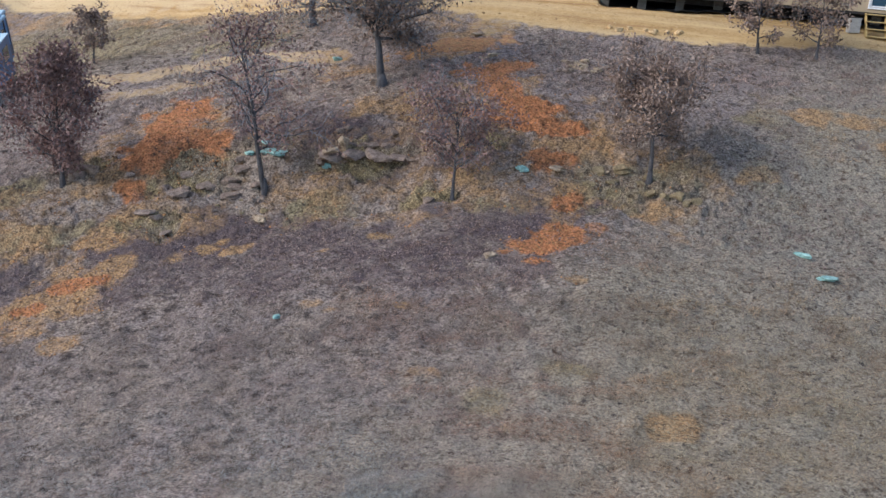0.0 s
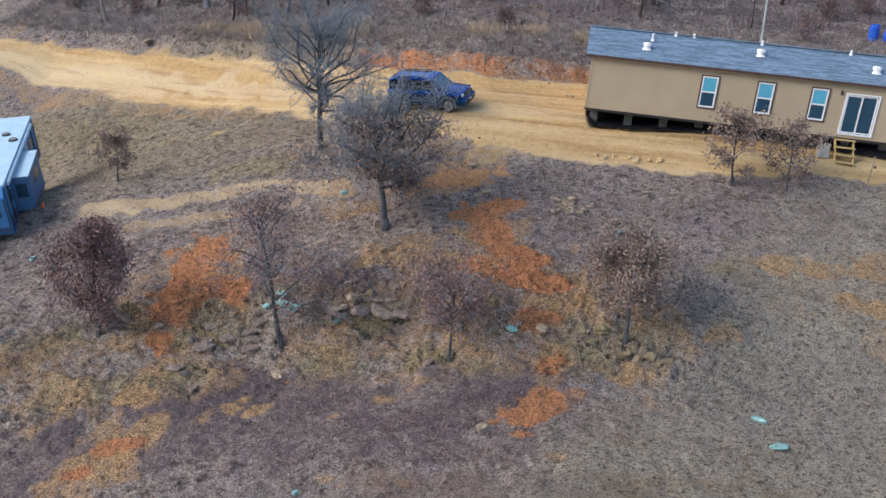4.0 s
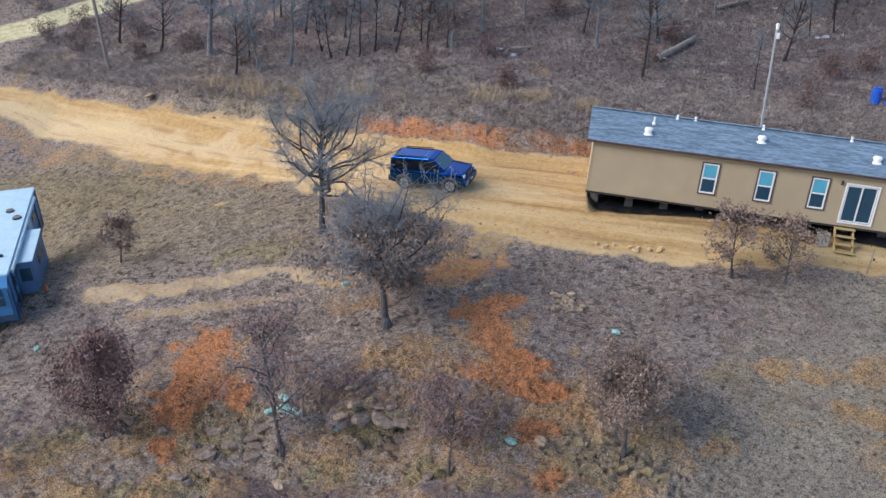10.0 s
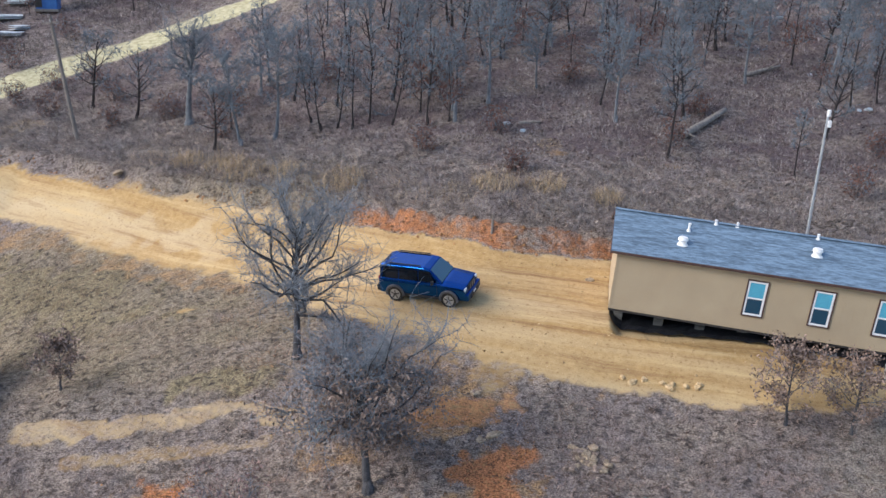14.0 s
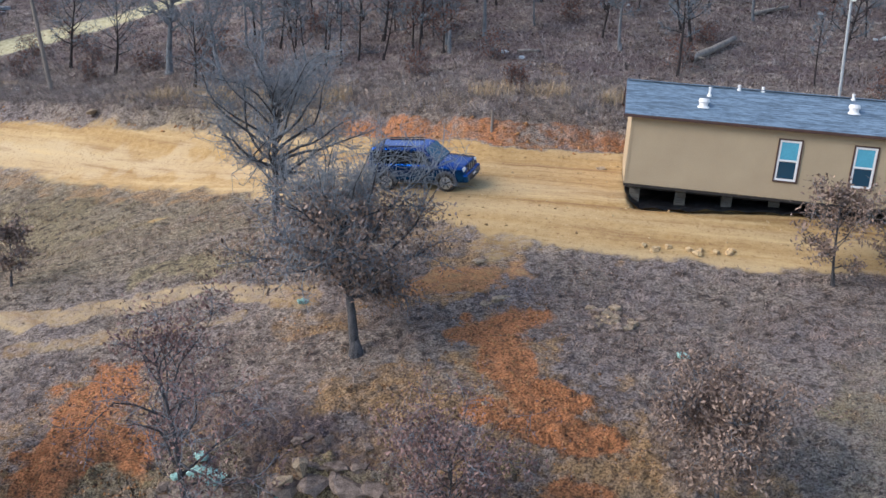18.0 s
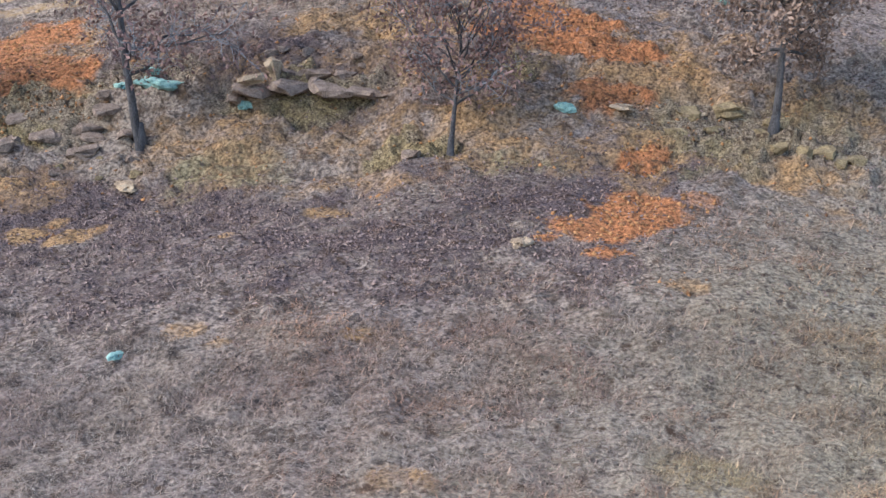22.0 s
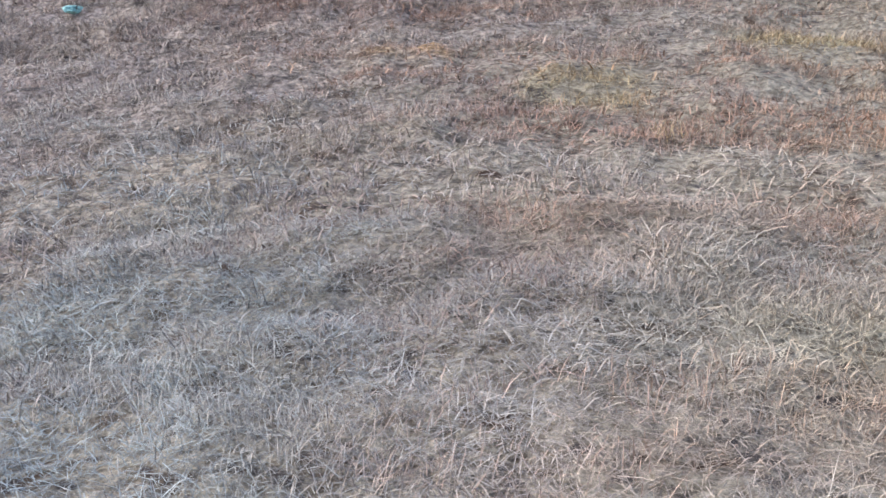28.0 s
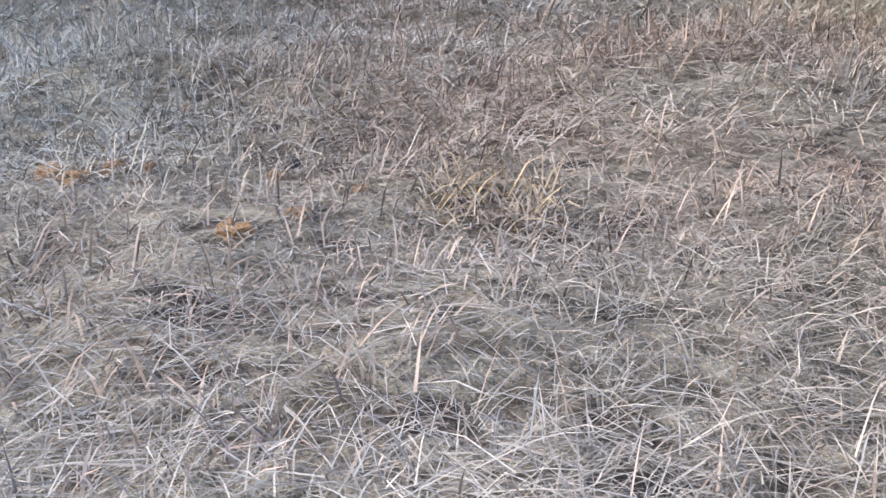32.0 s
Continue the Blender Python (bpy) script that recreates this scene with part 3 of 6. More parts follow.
STRAW_FAR = material("matted_grass", (0.55, 0.435, 0.36), (0.085, 0.067, 0.062), 2.0, 0.9, 0, fine=3.5, island=0.3, stretch=(1, 1.6, 1), crisp=0.17, tint=(0.88, 0.83, 0.88), olive=(1.08, 1.02, 0.80), russet=(1.04, 0.80, 0.64))
# Dark brush; on the bank's edge this colour also paints the shadow line.
STRAW_DARK = material("bank_shade_and_dark_brush", (0.24, 0.20, 0.18), (0.045, 0.038, 0.038), 2.0, 0.9, 0, island=0.5)
STRAW_BANK = material("grey_blue_bank_grass", (0.50, 0.45, 0.43), (0.09, 0.079, 0.082), 1.6, 0.9, 0, fine=3.5, island=0.35, crisp=0.2, tint=(0.9, 0.85, 0.84))
STRAW_GOLD = material("golden_tall_grass", (0.58, 0.44, 0.28), (0.30, 0.215, 0.14), 1.0, 0.8, 0, island=0.6)
CLUMP = material("dull_tussock_grass", (0.58, 0.46, 0.39), (0.10, 0.078, 0.072), 2.0, 0.9, 0, fine=3.5, island=0.55, crisp=0.2, tint=(0.88, 0.83, 0.88), olive=(1.08, 1.02, 0.72), russet=(1.0, 0.86, 0.78), cool=(0.84, 0.98, 1.06), tone=(0.5, 1.25))
CLUMP_BANK = material("combed_bank_grass", (0.72, 0.635, 0.59), (0.16, 0.138, 0.136), 1.6, 0.9, 0, fine=3.5, island=0.5, crisp=0.2, tint=(0.93, 0.89, 0.90), tone=(0.45, 1.3))
CLOD = material("crumbled_red_earth", (0.56, 0.29, 0.13), (0.10, 0.05, 0.03), 5, 0.95, 0, island=0.8)
CLOD_TAN = material("crumbled_tan_earth", (0.62, 0.45, 0.25), (0.20, 0.12, 0.06), 5, 0.95, 0, island=0.8)
STONE = material("lichened_stone", (0.36, 0.28, 0.235), (0.07, 0.05, 0.042), 5, 0.95, 0.7)
STONE_OLIVE = material("olive_lichened_slab", (0.36, 0.285, 0.17), (0.09, 0.066, 0.04), 4, 0.95, 0.7)
STONE_TAN = material("tan_sandstone", (0.50, 0.40, 0.29), (0.17, 0.12, 0.08), 5, 0.95, 0.6)
STONE_PALE = material("pale_tan_stone", (0.64, 0.48, 0.29), (0.40, 0.28, 0.15), 5, 0.95, 0.4)
STONE_TEAL = material("teal_lichen_stone", (0.40, 0.62, 0.58), (0.13, 0.27, 0.26), 5, 0.9, 0.5)
STONE_PEBBLE = material("orange_pebble", (0.40, 0.235, 0.12), (0.15, 0.08, 0.045), 40, 0.9, 0.4)


# ---- builders ----
def part(name, bm, material, parent, label=""):
    me = bpy.data.meshes.new(name)
    bm.normal_update()
    bm.to_mesh(me)
    bm.free()
    ob = new(name, me)
    me.materials.append(material)
    ob.parent = parent
    return tagged(ob, label) if label else ob


def mesh_part(name, vs, fs, material, parent=None, smooth=False):
    me = bpy.data.meshes.new(name)
    me.from_pydata(vs, [], fs)
    me.materials.append(material)
    if smooth:
        me.polygons.foreach_set("use_smooth", [True] * len(me.polygons))
    ob = new(name, me)
    ob.parent = parent
    return ob


def thing(name, m, label, category, group=""):
    ob = new(name)
    ob.empty_display_size = 0.3
    ob.matrix_world = m
    return tagged(ob, label, category, group)


def block(size, at=(0, 0, 0), bevel=0.0, turn=None, bm=None, taper=None):
    """A box with softened edges, centred on at; added to bm if one is given. taper: factor of the top's x and y."""
    own = bmesh.new()
    bmesh.ops.create_cube(own, size=1)
    for v in own.verts:
        k = taper if taper and v.co.z > 0 else (1, 1)
        v.co = Vector((v.co.x * size[0] * k[0], v.co.y * size[1] * k[1], v.co.z * size[2]))
    if bevel:
        bmesh.ops.bevel(own, geom=own.edges[:], offset=bevel, segments=2, affect="EDGES", profile=0.5)
    bmesh.ops.transform(own, matrix=Matrix.Translation(at) @ (turn or Matrix()), verts=own.verts)
    if bm is None:
        return own
    me = bpy.data.meshes.new("joined")
    own.to_mesh(me)
    own.free()
    bm.from_mesh(me)
    bpy.data.meshes.remove(me)
    return bm


def tube(p, q, r, r2=None, sides=12, bm=None, bevel=0.0):
    """A round bar from p to q."""
    own = bmesh.new()
    p, q = Vector(p), Vector(q)
    bmesh.ops.create_cone(own, cap_ends=True, segments=sides, radius1=r, radius2=r if r2 is None else r2, depth=(q - p).length)
    if bevel:
        bmesh.ops.bevel(own, geom=[e for e in own.edges if len(e.link_faces) == 2 and e.calc_face_angle(0) > 1.2], offset=bevel, segments=2, affect="EDGES")
    turn = (q - p).to_track_quat("Z", "Y").to_matrix().to_4x4()
    bmesh.ops.transform(own, matrix=Matrix.Translation((p + q) / 2) @ turn, verts=own.verts)
    if bm is None:
        return own
    me = bpy.data.meshes.new("joined")
    own.to_mesh(me)
    own.free()
    bm.from_mesh(me)
    bpy.data.meshes.remove(me)
    return bm


def prism(outline, y0, y1, axis="y"):
    """An outline of (x, z) pairs drawn out from y0 to y1."""
    bm = bmesh.new()
    a = [bm.verts.new((x, y0, z)) for x, z in outline]
    b = [bm.verts.new((x, y1, z)) for x, z in outline]
    bm.faces.new(a)
    bm.faces.new(b[::-1])
    for i in range(len(a)):
        j = (i + 1) % len(a)
        bm.faces.new((a[j], a[i], b[i], b[j]))
    bmesh.ops.recalc_face_normals(bm, faces=bm.faces[:])
    return bm


def frame_bars(w, h, bar, depth, bm=None):
    """Four bars round an opening of w by h, standing in x and z with its lower left corner at the origin."""
    bm = bm or bmesh.new()
    block((w + 2 * bar, depth, bar), (w / 2, 0, -bar / 2), 0.006, bm=bm)
    block((w + 2 * bar, depth, bar), (w / 2, 0, h + bar / 2), 0.006, bm=bm)
    block((bar, depth - 0.004, h), (-bar / 2, 0, h / 2), 0.006, bm=bm)
    block((bar, depth - 0.004, h), (w + bar / 2, 0, h / 2), 0.006, bm=bm)
    return bm


# ---- the ground: one sheet to the horizon ----
xs = np.concatenate([[-900, -500, -280, -160, -100, -75], np.arange(-52, -18, 0.5), np.arange(-18, -13.5, 0.16), np.arange(-13.5, 10, 0.085), np.arange(10, 20, 0.16), np.arange(20, 48.1, 0.5), [70, 100, 160, 280, 500, 900]])
ys = np.concatenate([[-900, -400, -150, -60, -20, 0, 8], np.arange(12, 27.5, 0.14), np.arange(27.5, 37.5, 0.07), np.arange(37.5, 42, 0.14), np.arange(42, 64, 0.22), np.arange(64, 104, 0.6), [112, 125, 160, 230, 400, 900]])
gx, gy = np.meshgrid(xs, ys)
MASKS = cover(gx, gy)
OLIVENESS = olive_grass(gx, gy)
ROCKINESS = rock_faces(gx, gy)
gz = relief(gx, gy, *MASKS)
count_x, count_y = len(xs), len(ys)
cell = np.arange(count_x * count_y).reshape(count_y, count_x)
quads = np.stack([cell[:-1, :-1], cell[:-1, 1:], cell[1:, 1:], cell[1:, :-1]], -1).reshape(-1, 4)


def raw_mesh(name, verts, polys):
    """A mesh from arrays: verts (n, 3), polys a list of arrays of equal-sized faces."""
    me = bpy.data.meshes.new(name)
    me.vertices.add(len(verts))
    me.vertices.foreach_set("co", np.asarray(verts, np.float32).ravel())
    loops = np.concatenate([p.ravel() for p in polys]).astype(np.int32)
    totals = np.concatenate([np.full(len(p), p.shape[1]) for p in polys]).astype(np.int32)
    me.loops.add(len(loops))
    me.loops.foreach_set("vertex_index", loops)
    me.polygons.add(len(totals))
    me.polygons.foreach_set("loop_start", np.concatenate([[0], np.cumsum(totals)[:-1]]).astype(np.int32))
    me.update(calc_edges=True)
    me.validate()
    return me


ground_mesh = raw_mesh("ground", np.stack([gx, gy, gz], -1).reshape(-1, 3), [quads])
ground_mesh.polygons.foreach_set("use_smooth", np.ones(len(quads), bool))
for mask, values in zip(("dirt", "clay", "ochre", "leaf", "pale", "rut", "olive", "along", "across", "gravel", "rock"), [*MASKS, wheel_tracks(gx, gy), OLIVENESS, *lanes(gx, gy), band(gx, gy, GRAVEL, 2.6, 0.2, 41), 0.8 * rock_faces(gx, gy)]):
    ground_mesh.attributes.new(mask, "FLOAT", "POINT").data.foreach_set("value", np.asarray(values, np.float32).ravel())
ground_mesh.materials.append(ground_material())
tagged(new("ground", ground_mesh), "dry winter hillside meadow with bare red clay and a dirt drive", "ground", kind="structure")


def from_sheet(values, x, y):
    """Values of the ground's grid at any places, between its points."""
    x, y = np.asarray(x, float), np.asarray(y, float)
    i, j = np.clip(np.searchsorted(xs, x) - 1, 0, count_x - 2), np.clip(np.searchsorted(ys, y) - 1, 0, count_y - 2)
    u, v = (x - xs[i]) / (xs[i + 1] - xs[i]), (y - ys[j]) / (ys[j + 1] - ys[j])
    return (values[j, i] * (1 - u) + values[j, i + 1] * u) * (1 - v) + (values[j + 1, i] * (1 - u) + values[j + 1, i + 1] * u) * v


def height(x, y):
    return float(from_sheet(gz, x, y))


# ---- grass ----
def blades(name, label, mat_, n, region, length, width, lean, seed, keep=None, lift=0.0, droop=0.5, category="grass"):
    """Many curved blades in a rectangle x0, x1, y0, y1. lean: degrees from upright, low and high."""
    g = np.random.default_rng(seed)
    x, y = g.uniform(region[0], region[1], n), g.uniform(region[2], region[3], n)
    if keep is not None:
        pick = g.uniform(size=n) < keep(x, y)
        x, y = x[pick], y[pick]
    n = len(x)
    z = from_sheet(gz, x, y) + lift * g.uniform(-0.2, 1, n)
    az, tilt = g.uniform(0, 2 * np.pi, n), np.radians(g.uniform(lean[0], lean[1], n))
    ln, wd = g.uniform(length[0], length[1], n) * g.uniform(0.6, 1, n), g.uniform(width[0], width[1], n)
    out = np.stack([np.cos(az), np.sin(az), 0 * az], -1)
    side = np.stack([-np.sin(az), np.cos(az), g.uniform(-0.5, 0.5, n)], -1) * wd[:, None] / 2
    base = np.stack([x, y, z], -1)
    up = np.array([0, 0, 1.0])
    d1 = np.sin(tilt)[:, None] * out + np.cos(tilt)[:, None] * up
    t2 = np.minimum(tilt + droop * g.uniform(0.2, 1, n), 1.75)
    d2 = np.sin(t2)[:, None] * out + np.cos(t2)[:, None] * up
    mid = base + d1 * ln[:, None] * 0.5
    tip = mid + d2 * ln[:, None] * 0.5
    verts = np.stack([base - side, base + side, mid + side * 0.8, mid - side * 0.8, tip], 1).reshape(-1, 3)
    k = np.arange(n)[:, None] * 5
    me = raw_mesh(name, verts, [k + np.array([0, 1, 2, 3]), k + np.array([3, 2, 4])])
    me.attributes.new("olive", "FLOAT", "POINT").data.foreach_set("value", np.repeat(from_sheet(OLIVENESS, x, y), 5).astype(np.float32))
    me.attributes.new("cool", "FLOAT", "POINT").data.foreach_set("value", np.repeat(cool_grass(x, y), 5).astype(np.float32))
    me.attributes.new("russet", "FLOAT", "POINT").data.foreach_set("value", np.repeat(russet_grass(x, y), 5).astype(np.float32))
    me.materials.append(mat_)
    return tagged(new(name, me), label, category, kind="stuff")


def scatter_leaves(name, label, mat_, n, region, size, seed, keep):
    """Loose leaves that lie about on the ground."""
    g = np.random.default_rng(seed)
    x, y = g.uniform(region[0], region[1], n), g.uniform(region[2], region[3], n)
    pick = g.uniform(size=n) < keep(x, y)
    x, y = x[pick], y[pick]
    n = len(x)
    c = np.stack([x, y, from_sheet(gz, x, y) + 0.01 + 0.03 * g.uniform(size=n)], -1)
    a = g.normal(size=(n, 3)) * [1, 1, 0.45]
    a /= np.linalg.norm(a, axis=1)[:, None]
    b = np.cross(a, g.normal(size=(n, 3)) * [0.5, 0.5, 1])
    b /= np.linalg.norm(b, axis=1)[:, None]
    s = g.uniform(size[0], size[1], n)[:, None]
    verts = np.stack([c - a * s, c - b * s * 0.5, c + a * s, c + b * s * 0.5], 1).reshape(-1, 3)
    me = raw_mesh(name, verts, [np.arange(n)[:, None] * 4 + np.arange(4)])
    me.materials.append(mat_)
    return tagged(new(name, me), label, "leaves", kind="stuff")


ROUGHNESS = rough_zone(gx, gy)


def grassy(x, y):
    dirt, clay, ochre = (from_sheet(v, x, y) for v in MASKS[:3])
    return (1 - 0.8 * from_sheet(ROUGHNESS, x, y)) * np.clip(1 - 1.2 * dirt - 1.3 * clay - 0.62 * ochre - 0.7 * from_sheet(ROCKINESS, x, y), 0, 1)


def tussocks(x, y):
    return grassy(x, y) * np.clip(2.4 * (fbm(x * 0.9, y * 1.8, 51, 3) - 0.3), 0.12, 1)


def leafy(x, y):
    return np.clip(from_sheet(MASKS[3], x, y) * 1.1 + 0.04, 0, 1) * (1 - 0.85 * np.clip(1.3 * np.maximum(from_sheet(MASKS[1], x, y), from_sheet(MASKS[2], x, y)), 0, 1))


blades("straw_litter", "bleached dry straw lying matted on the meadow", STRAW_GREY, 60000, (-1.4, 1.9, 14.6, 15.9), (0.03, 0.14), (0.0008, 0.0020), (58, 96), 1, lambda x, y: grassy(x, y) * np.clip(0.1 + 1.5 * fbm(x * 3, y * 5, 55, 3), 0, 1), 0.03)
blades("meadow_litter", "bleached straw lying crosswise on the meadow", STRAW_GREY, 85000, (-1.8, 2.8, 15.9, 18.6), (0.04, 0.17), (0.0014, 0.0034), (50, 96), 19, lambda x, y: grassy(x, y) * np.clip(0.1 + 1.5 * fbm(x * 3, y * 5, 55, 3), 0, 1), 0.03)
blades("short_straw", "short brown dry grass on the meadow", STRAW, 80000, (-1.8, 2.8, 14.6, 18.6), (0.03, 0.11), (0.0014, 0.0038), (20, 90), 2, tussocks, 0.02)
blades("long_stems", "long pale dry stems lying across the straw", STRAW_GREY, 700, (-1.6, 2.6, 14.6, 18.4), (0.15, 0.32), (0.0014, 0.0028), (74, 95), 9, grassy, 0.03)
blades("meadow_straw", "matted dry grass of the lower meadow", STRAW, 140000, (-12, 13, 17.0, 25), (0.07, 0.19), (0.004, 0.009), (40, 92), 3, tussocks, 0.02)
blades("meadow_bleached_straw", "bleached dry grass among brown tussocks", STRAW_GREY, 95000, (-12, 13, 17.0, 25), (0.07, 0.21), (0.003, 0.007), (50, 92), 4, grassy, 0.02)
blades("meadow_clumps", "upright clumps of reddish brown dead grass in the meadow", STRAW, 150000, (-6, 8, 16.2, 25), (0.06, 0.17), (0.0022, 0.005), (5, 60), 14, lambda x, y: grassy(x, y) * np.clip(7 * (fbm(x * 1.8, y * 4.0, 54, 3) - 0.53), 0, 1), 0.0, 0.6)
blades("slope_grass", "dull matted winter grass on the slope", STRAW_FAR, 90000, (-20, 20, 21, 37), (0.07, 0.18), (0.008, 0.018), (30, 88), 5, tussocks, 0.0)
blades("upper_grass", "dull matted winter grass by the drive", STRAW_FAR, 60000, (-26, 26, 35, 58), (0.10, 0.28), (0.014, 0.032), (15, 80), 6, tussocks, 0.0)
blades("bank_grass", "grey dry grass on the bank above the drive", STRAW_BANK, 70000, (-34, 36, 50, 74), (0.2, 0.5), (0.015, 0.04), (5, 60), 7, lambda x, y: tussocks(x, y) * np.clip((y - 50 - np.clip(0.4 * (2 - x), 0, 12)) / 2, 0, 1), 0.0)
blades("forest_grass", "thin dead grass under the bare wood", STRAW_BANK, 30000, (-45, 48, 70, 104), (0.2, 0.5), (0.02, 0.04), (10, 70), 8, tussocks, 0.0)
scatter_leaves("fallen_leaves", "dark purplish fallen oak leaves on the slope", LEAF_LITTER, 240000, (-20, 14, 23, 40), (0.022, 0.048), 11, leafy)
scatter_leaves("forest_litter", "dark brown fallen leaves under the bare wood", LEAF_FOREST, 190000, (-60, 48, 54, 112), (0.06, 0.12), 12, lambda x, y: np.clip(leafy(x, y) + 0.04, 0, 1) * grassy(x, y) * np.clip((y - np.interp(x, BANK_X, BANK_Y) - 3) / 6, 0.05, 1))


def clumps(name, label, mat_, n, per, region, radius, length, width, seed, keep, spread=70, comb=None):
    """Tussocks: blades that fan out from many small centres; comb: a direction in degrees that they are laid towards."""
    g = np.random.default_rng(seed)
    x, y = g.uniform(region[0], region[1], n), g.uniform(region[2], region[3], n)
    pick = g.uniform(size=n) < keep(x, y)
    x, y = x[pick], y[pick]
    n = len(x)
    size, tone = g.uniform(0.55, 1.35, n), np.clip(g.normal(0.5, 0.26, n), 0, 1)
    cx, cy, size, tone = (np.repeat(v, per) for v in (x, y, size, tone))
    m = n * per
    az, u = g.uniform(0, 2 * np.pi, m), np.sqrt(g.uniform(size=m))
    bx, by = cx + radius * size * u * np.cos(az), cy + radius * size * u * np.sin(az)
    az = az + g.normal(0, 0.5, m)
    tilt = np.radians(np.clip(8 + spread * u + g.normal(0, 10, m), 0, 88))
    if comb is not None:
        az, tilt = radians(comb) + g.normal(0, 0.45, m), np.radians(np.clip(spread + g.normal(0, 14, m), 5, 88))
    ln, wd = g.uniform(length[0], length[1], m) * size, g.uniform(width[0], width[1], m) * np.sqrt(size)
    base = np.stack([bx, by, from_sheet(gz, bx, by) - 0.01], -1)
    out = np.stack([np.cos(az) * np.sin(tilt), np.sin(az) * np.sin(tilt), np.cos(tilt)], -1)
    turn = g.uniform(0, 2 * np.pi, m)
    side = np.stack([np.cos(turn), np.sin(turn), g.uniform(-0.3, 0.3, m)], -1) * wd[:, None] / 2
    verts = np.stack([base - side, base + side, base + out * ln[:, None]], 1).reshape(-1, 3)
    me = raw_mesh(name, verts, [np.arange(m)[:, None] * 3 + np.arange(3)])
    for kind, value in (("olive", from_sheet(OLIVENESS, bx, by)), ("cool", cool_grass(bx, by)), ("russet", russet_grass(bx, by)), ("tone", tone)):
        me.attributes.new(kind, "FLOAT", "POINT").data.foreach_set("value", np.repeat(value, 3).astype(np.float32))
    me.materials.append(mat_)
    return tagged(new(name, me), label, "grass", kind="stuff")


def clods(name, label, mat_, n, region, size, seed, keep, category="earth"):
    """Crumbs of earth and small stones: rough eight-sided lumps half sunk in the ground."""
    g = np.random.default_rng(seed)
    x, y = g.uniform(region[0], region[1], n), g.uniform(region[2], region[3], n)
    pick = g.uniform(size=n) < keep(x, y)
    x, y = x[pick], y[pick]
    n = len(x)
    c = np.stack([x, y, from_sheet(gz, x, y)], -1)
    s = size[0] + (size[1] - size[0]) * g.uniform(size=n) ** 2.5
    corners = np.array([(1, 0, 0), (0, 1, 0), (-1, 0, 0), (0, -1, 0), (0, 0, 0.8), (0, 0, -0.6)], float)
    jag = corners[None] + g.normal(0, 0.22, (n, 6, 3))
    a = g.uniform(0, 2 * np.pi, n)
    jx = jag[..., 0] * np.cos(a)[:, None] - jag[..., 1] * np.sin(a)[:, None]
    jy = jag[..., 0] * np.sin(a)[:, None] + jag[..., 1] * np.cos(a)[:, None]
    verts = (c[:, None] + np.stack([jx, jy, jag[..., 2]], -1) * s[:, None, None]).reshape(-1, 3)
    k = np.arange(n)[:, None] * 6
    me = raw_mesh(name, verts, [k + np.array(f) for f in ((0, 1, 4), (1, 2, 4), (2, 3, 4), (3, 0, 4), (1, 0, 5), (2, 1, 5), (3, 2, 5), (0, 3, 5))])
    me.materials.append(mat_)
    return tagged(new(name, me), label, category, kind="stuff")


def above_bank(x, y):
    return y - np.interp(x, BANK_X, BANK_Y)


clumps("meadow_tussocks", "brown and bleached tussocks of the lower meadow", CLUMP, 14500, 14, (-13, 13, 16.8, 25), 0.09, (0.06, 0.16), (0.004, 0.009), 101, tussocks)
clumps("slope_tussocks", "dull tussocks of winter grass on the slope", CLUMP, 14000, 14, (-20, 20, 23, 38), 0.13, (0.10, 0.22), (0.008, 0.018), 102, lambda x, y: tussocks(x, y) * (1 - 0.6 * from_sheet(MASKS[3], x, y)))
clumps("upper_tussocks", "dull tussocks of winter grass by the drive", CLUMP, 13000, 14, (-28, 26, 36, 60), 0.17, (0.12, 0.30), (0.012, 0.026), 103, lambda x, y: tussocks(x, y) * (above_bank(x, y) < 0))
clumps("bank_tussocks", "pale grey dead grass combed down the bank", CLUMP_BANK, 15000, 16, (-34, 34, 49, 76), 0.22, (0.3, 0.65), (0.014, 0.032), 104, lambda x, y: np.clip(above_bank(x, y) / 0.4, 0, 1) * np.clip(1.5 - above_bank(x, y) / 9, 0.15, 1), 62, -100)
clumps("forest_tussocks", "thin dead grass tussocks under the bare wood", CLUMP_BANK, 9000, 10, (-45, 48, 68, 104), 0.25, (0.2, 0.5), (0.02, 0.045), 105, tussocks)
clods("bank_clods", "crumbled red earth of the cut bank", CLOD, 16000, (-32, 16, 47, 70), (0.03, 0.13), 106, lambda x, y: np.clip((14 + x) / 9, 0.4, 1) * np.clip(1 - np.abs(above_bank(x, y) + 0.35) / 0.75, 0, 1))
clods("clay_clods", "crumbs of red clay on the bare patches", CLOD, 60000, (-16, 9, 24, 39), (0.012, 0.06), 107, lambda x, y: np.clip(1.4 * from_sheet(MASKS[1], x, y) + 0.25 * from_sheet(MASKS[2], x, y), 0, 1) * 0.8)
clods("drive_clods", "loose tan stones and crumbs on the dirt drive", CLOD_TAN, 20000, (-34, 26, 38, 68), (0.012, 0.07), 108, lambda x, y: np.clip(from_sheet(MASKS[0], x, y), 0, 1) * np.clip(2.2 * fbm(x * 0.5, y * 0.5, 48, 3) - 0.6, 0.05, 1))


def tuft(name, label, mat_, x, y, n, spread, length, width, lean, seed):
    g = np.random.default_rng(seed)
    return blades(name, label, mat_, n, (x - spread, x + spread, y - spread, y + spread), length, width, lean, seed, lambda px, py: (np.hypot(px - x, py - y) < spread) * 1.0, 0.0, 0.7)


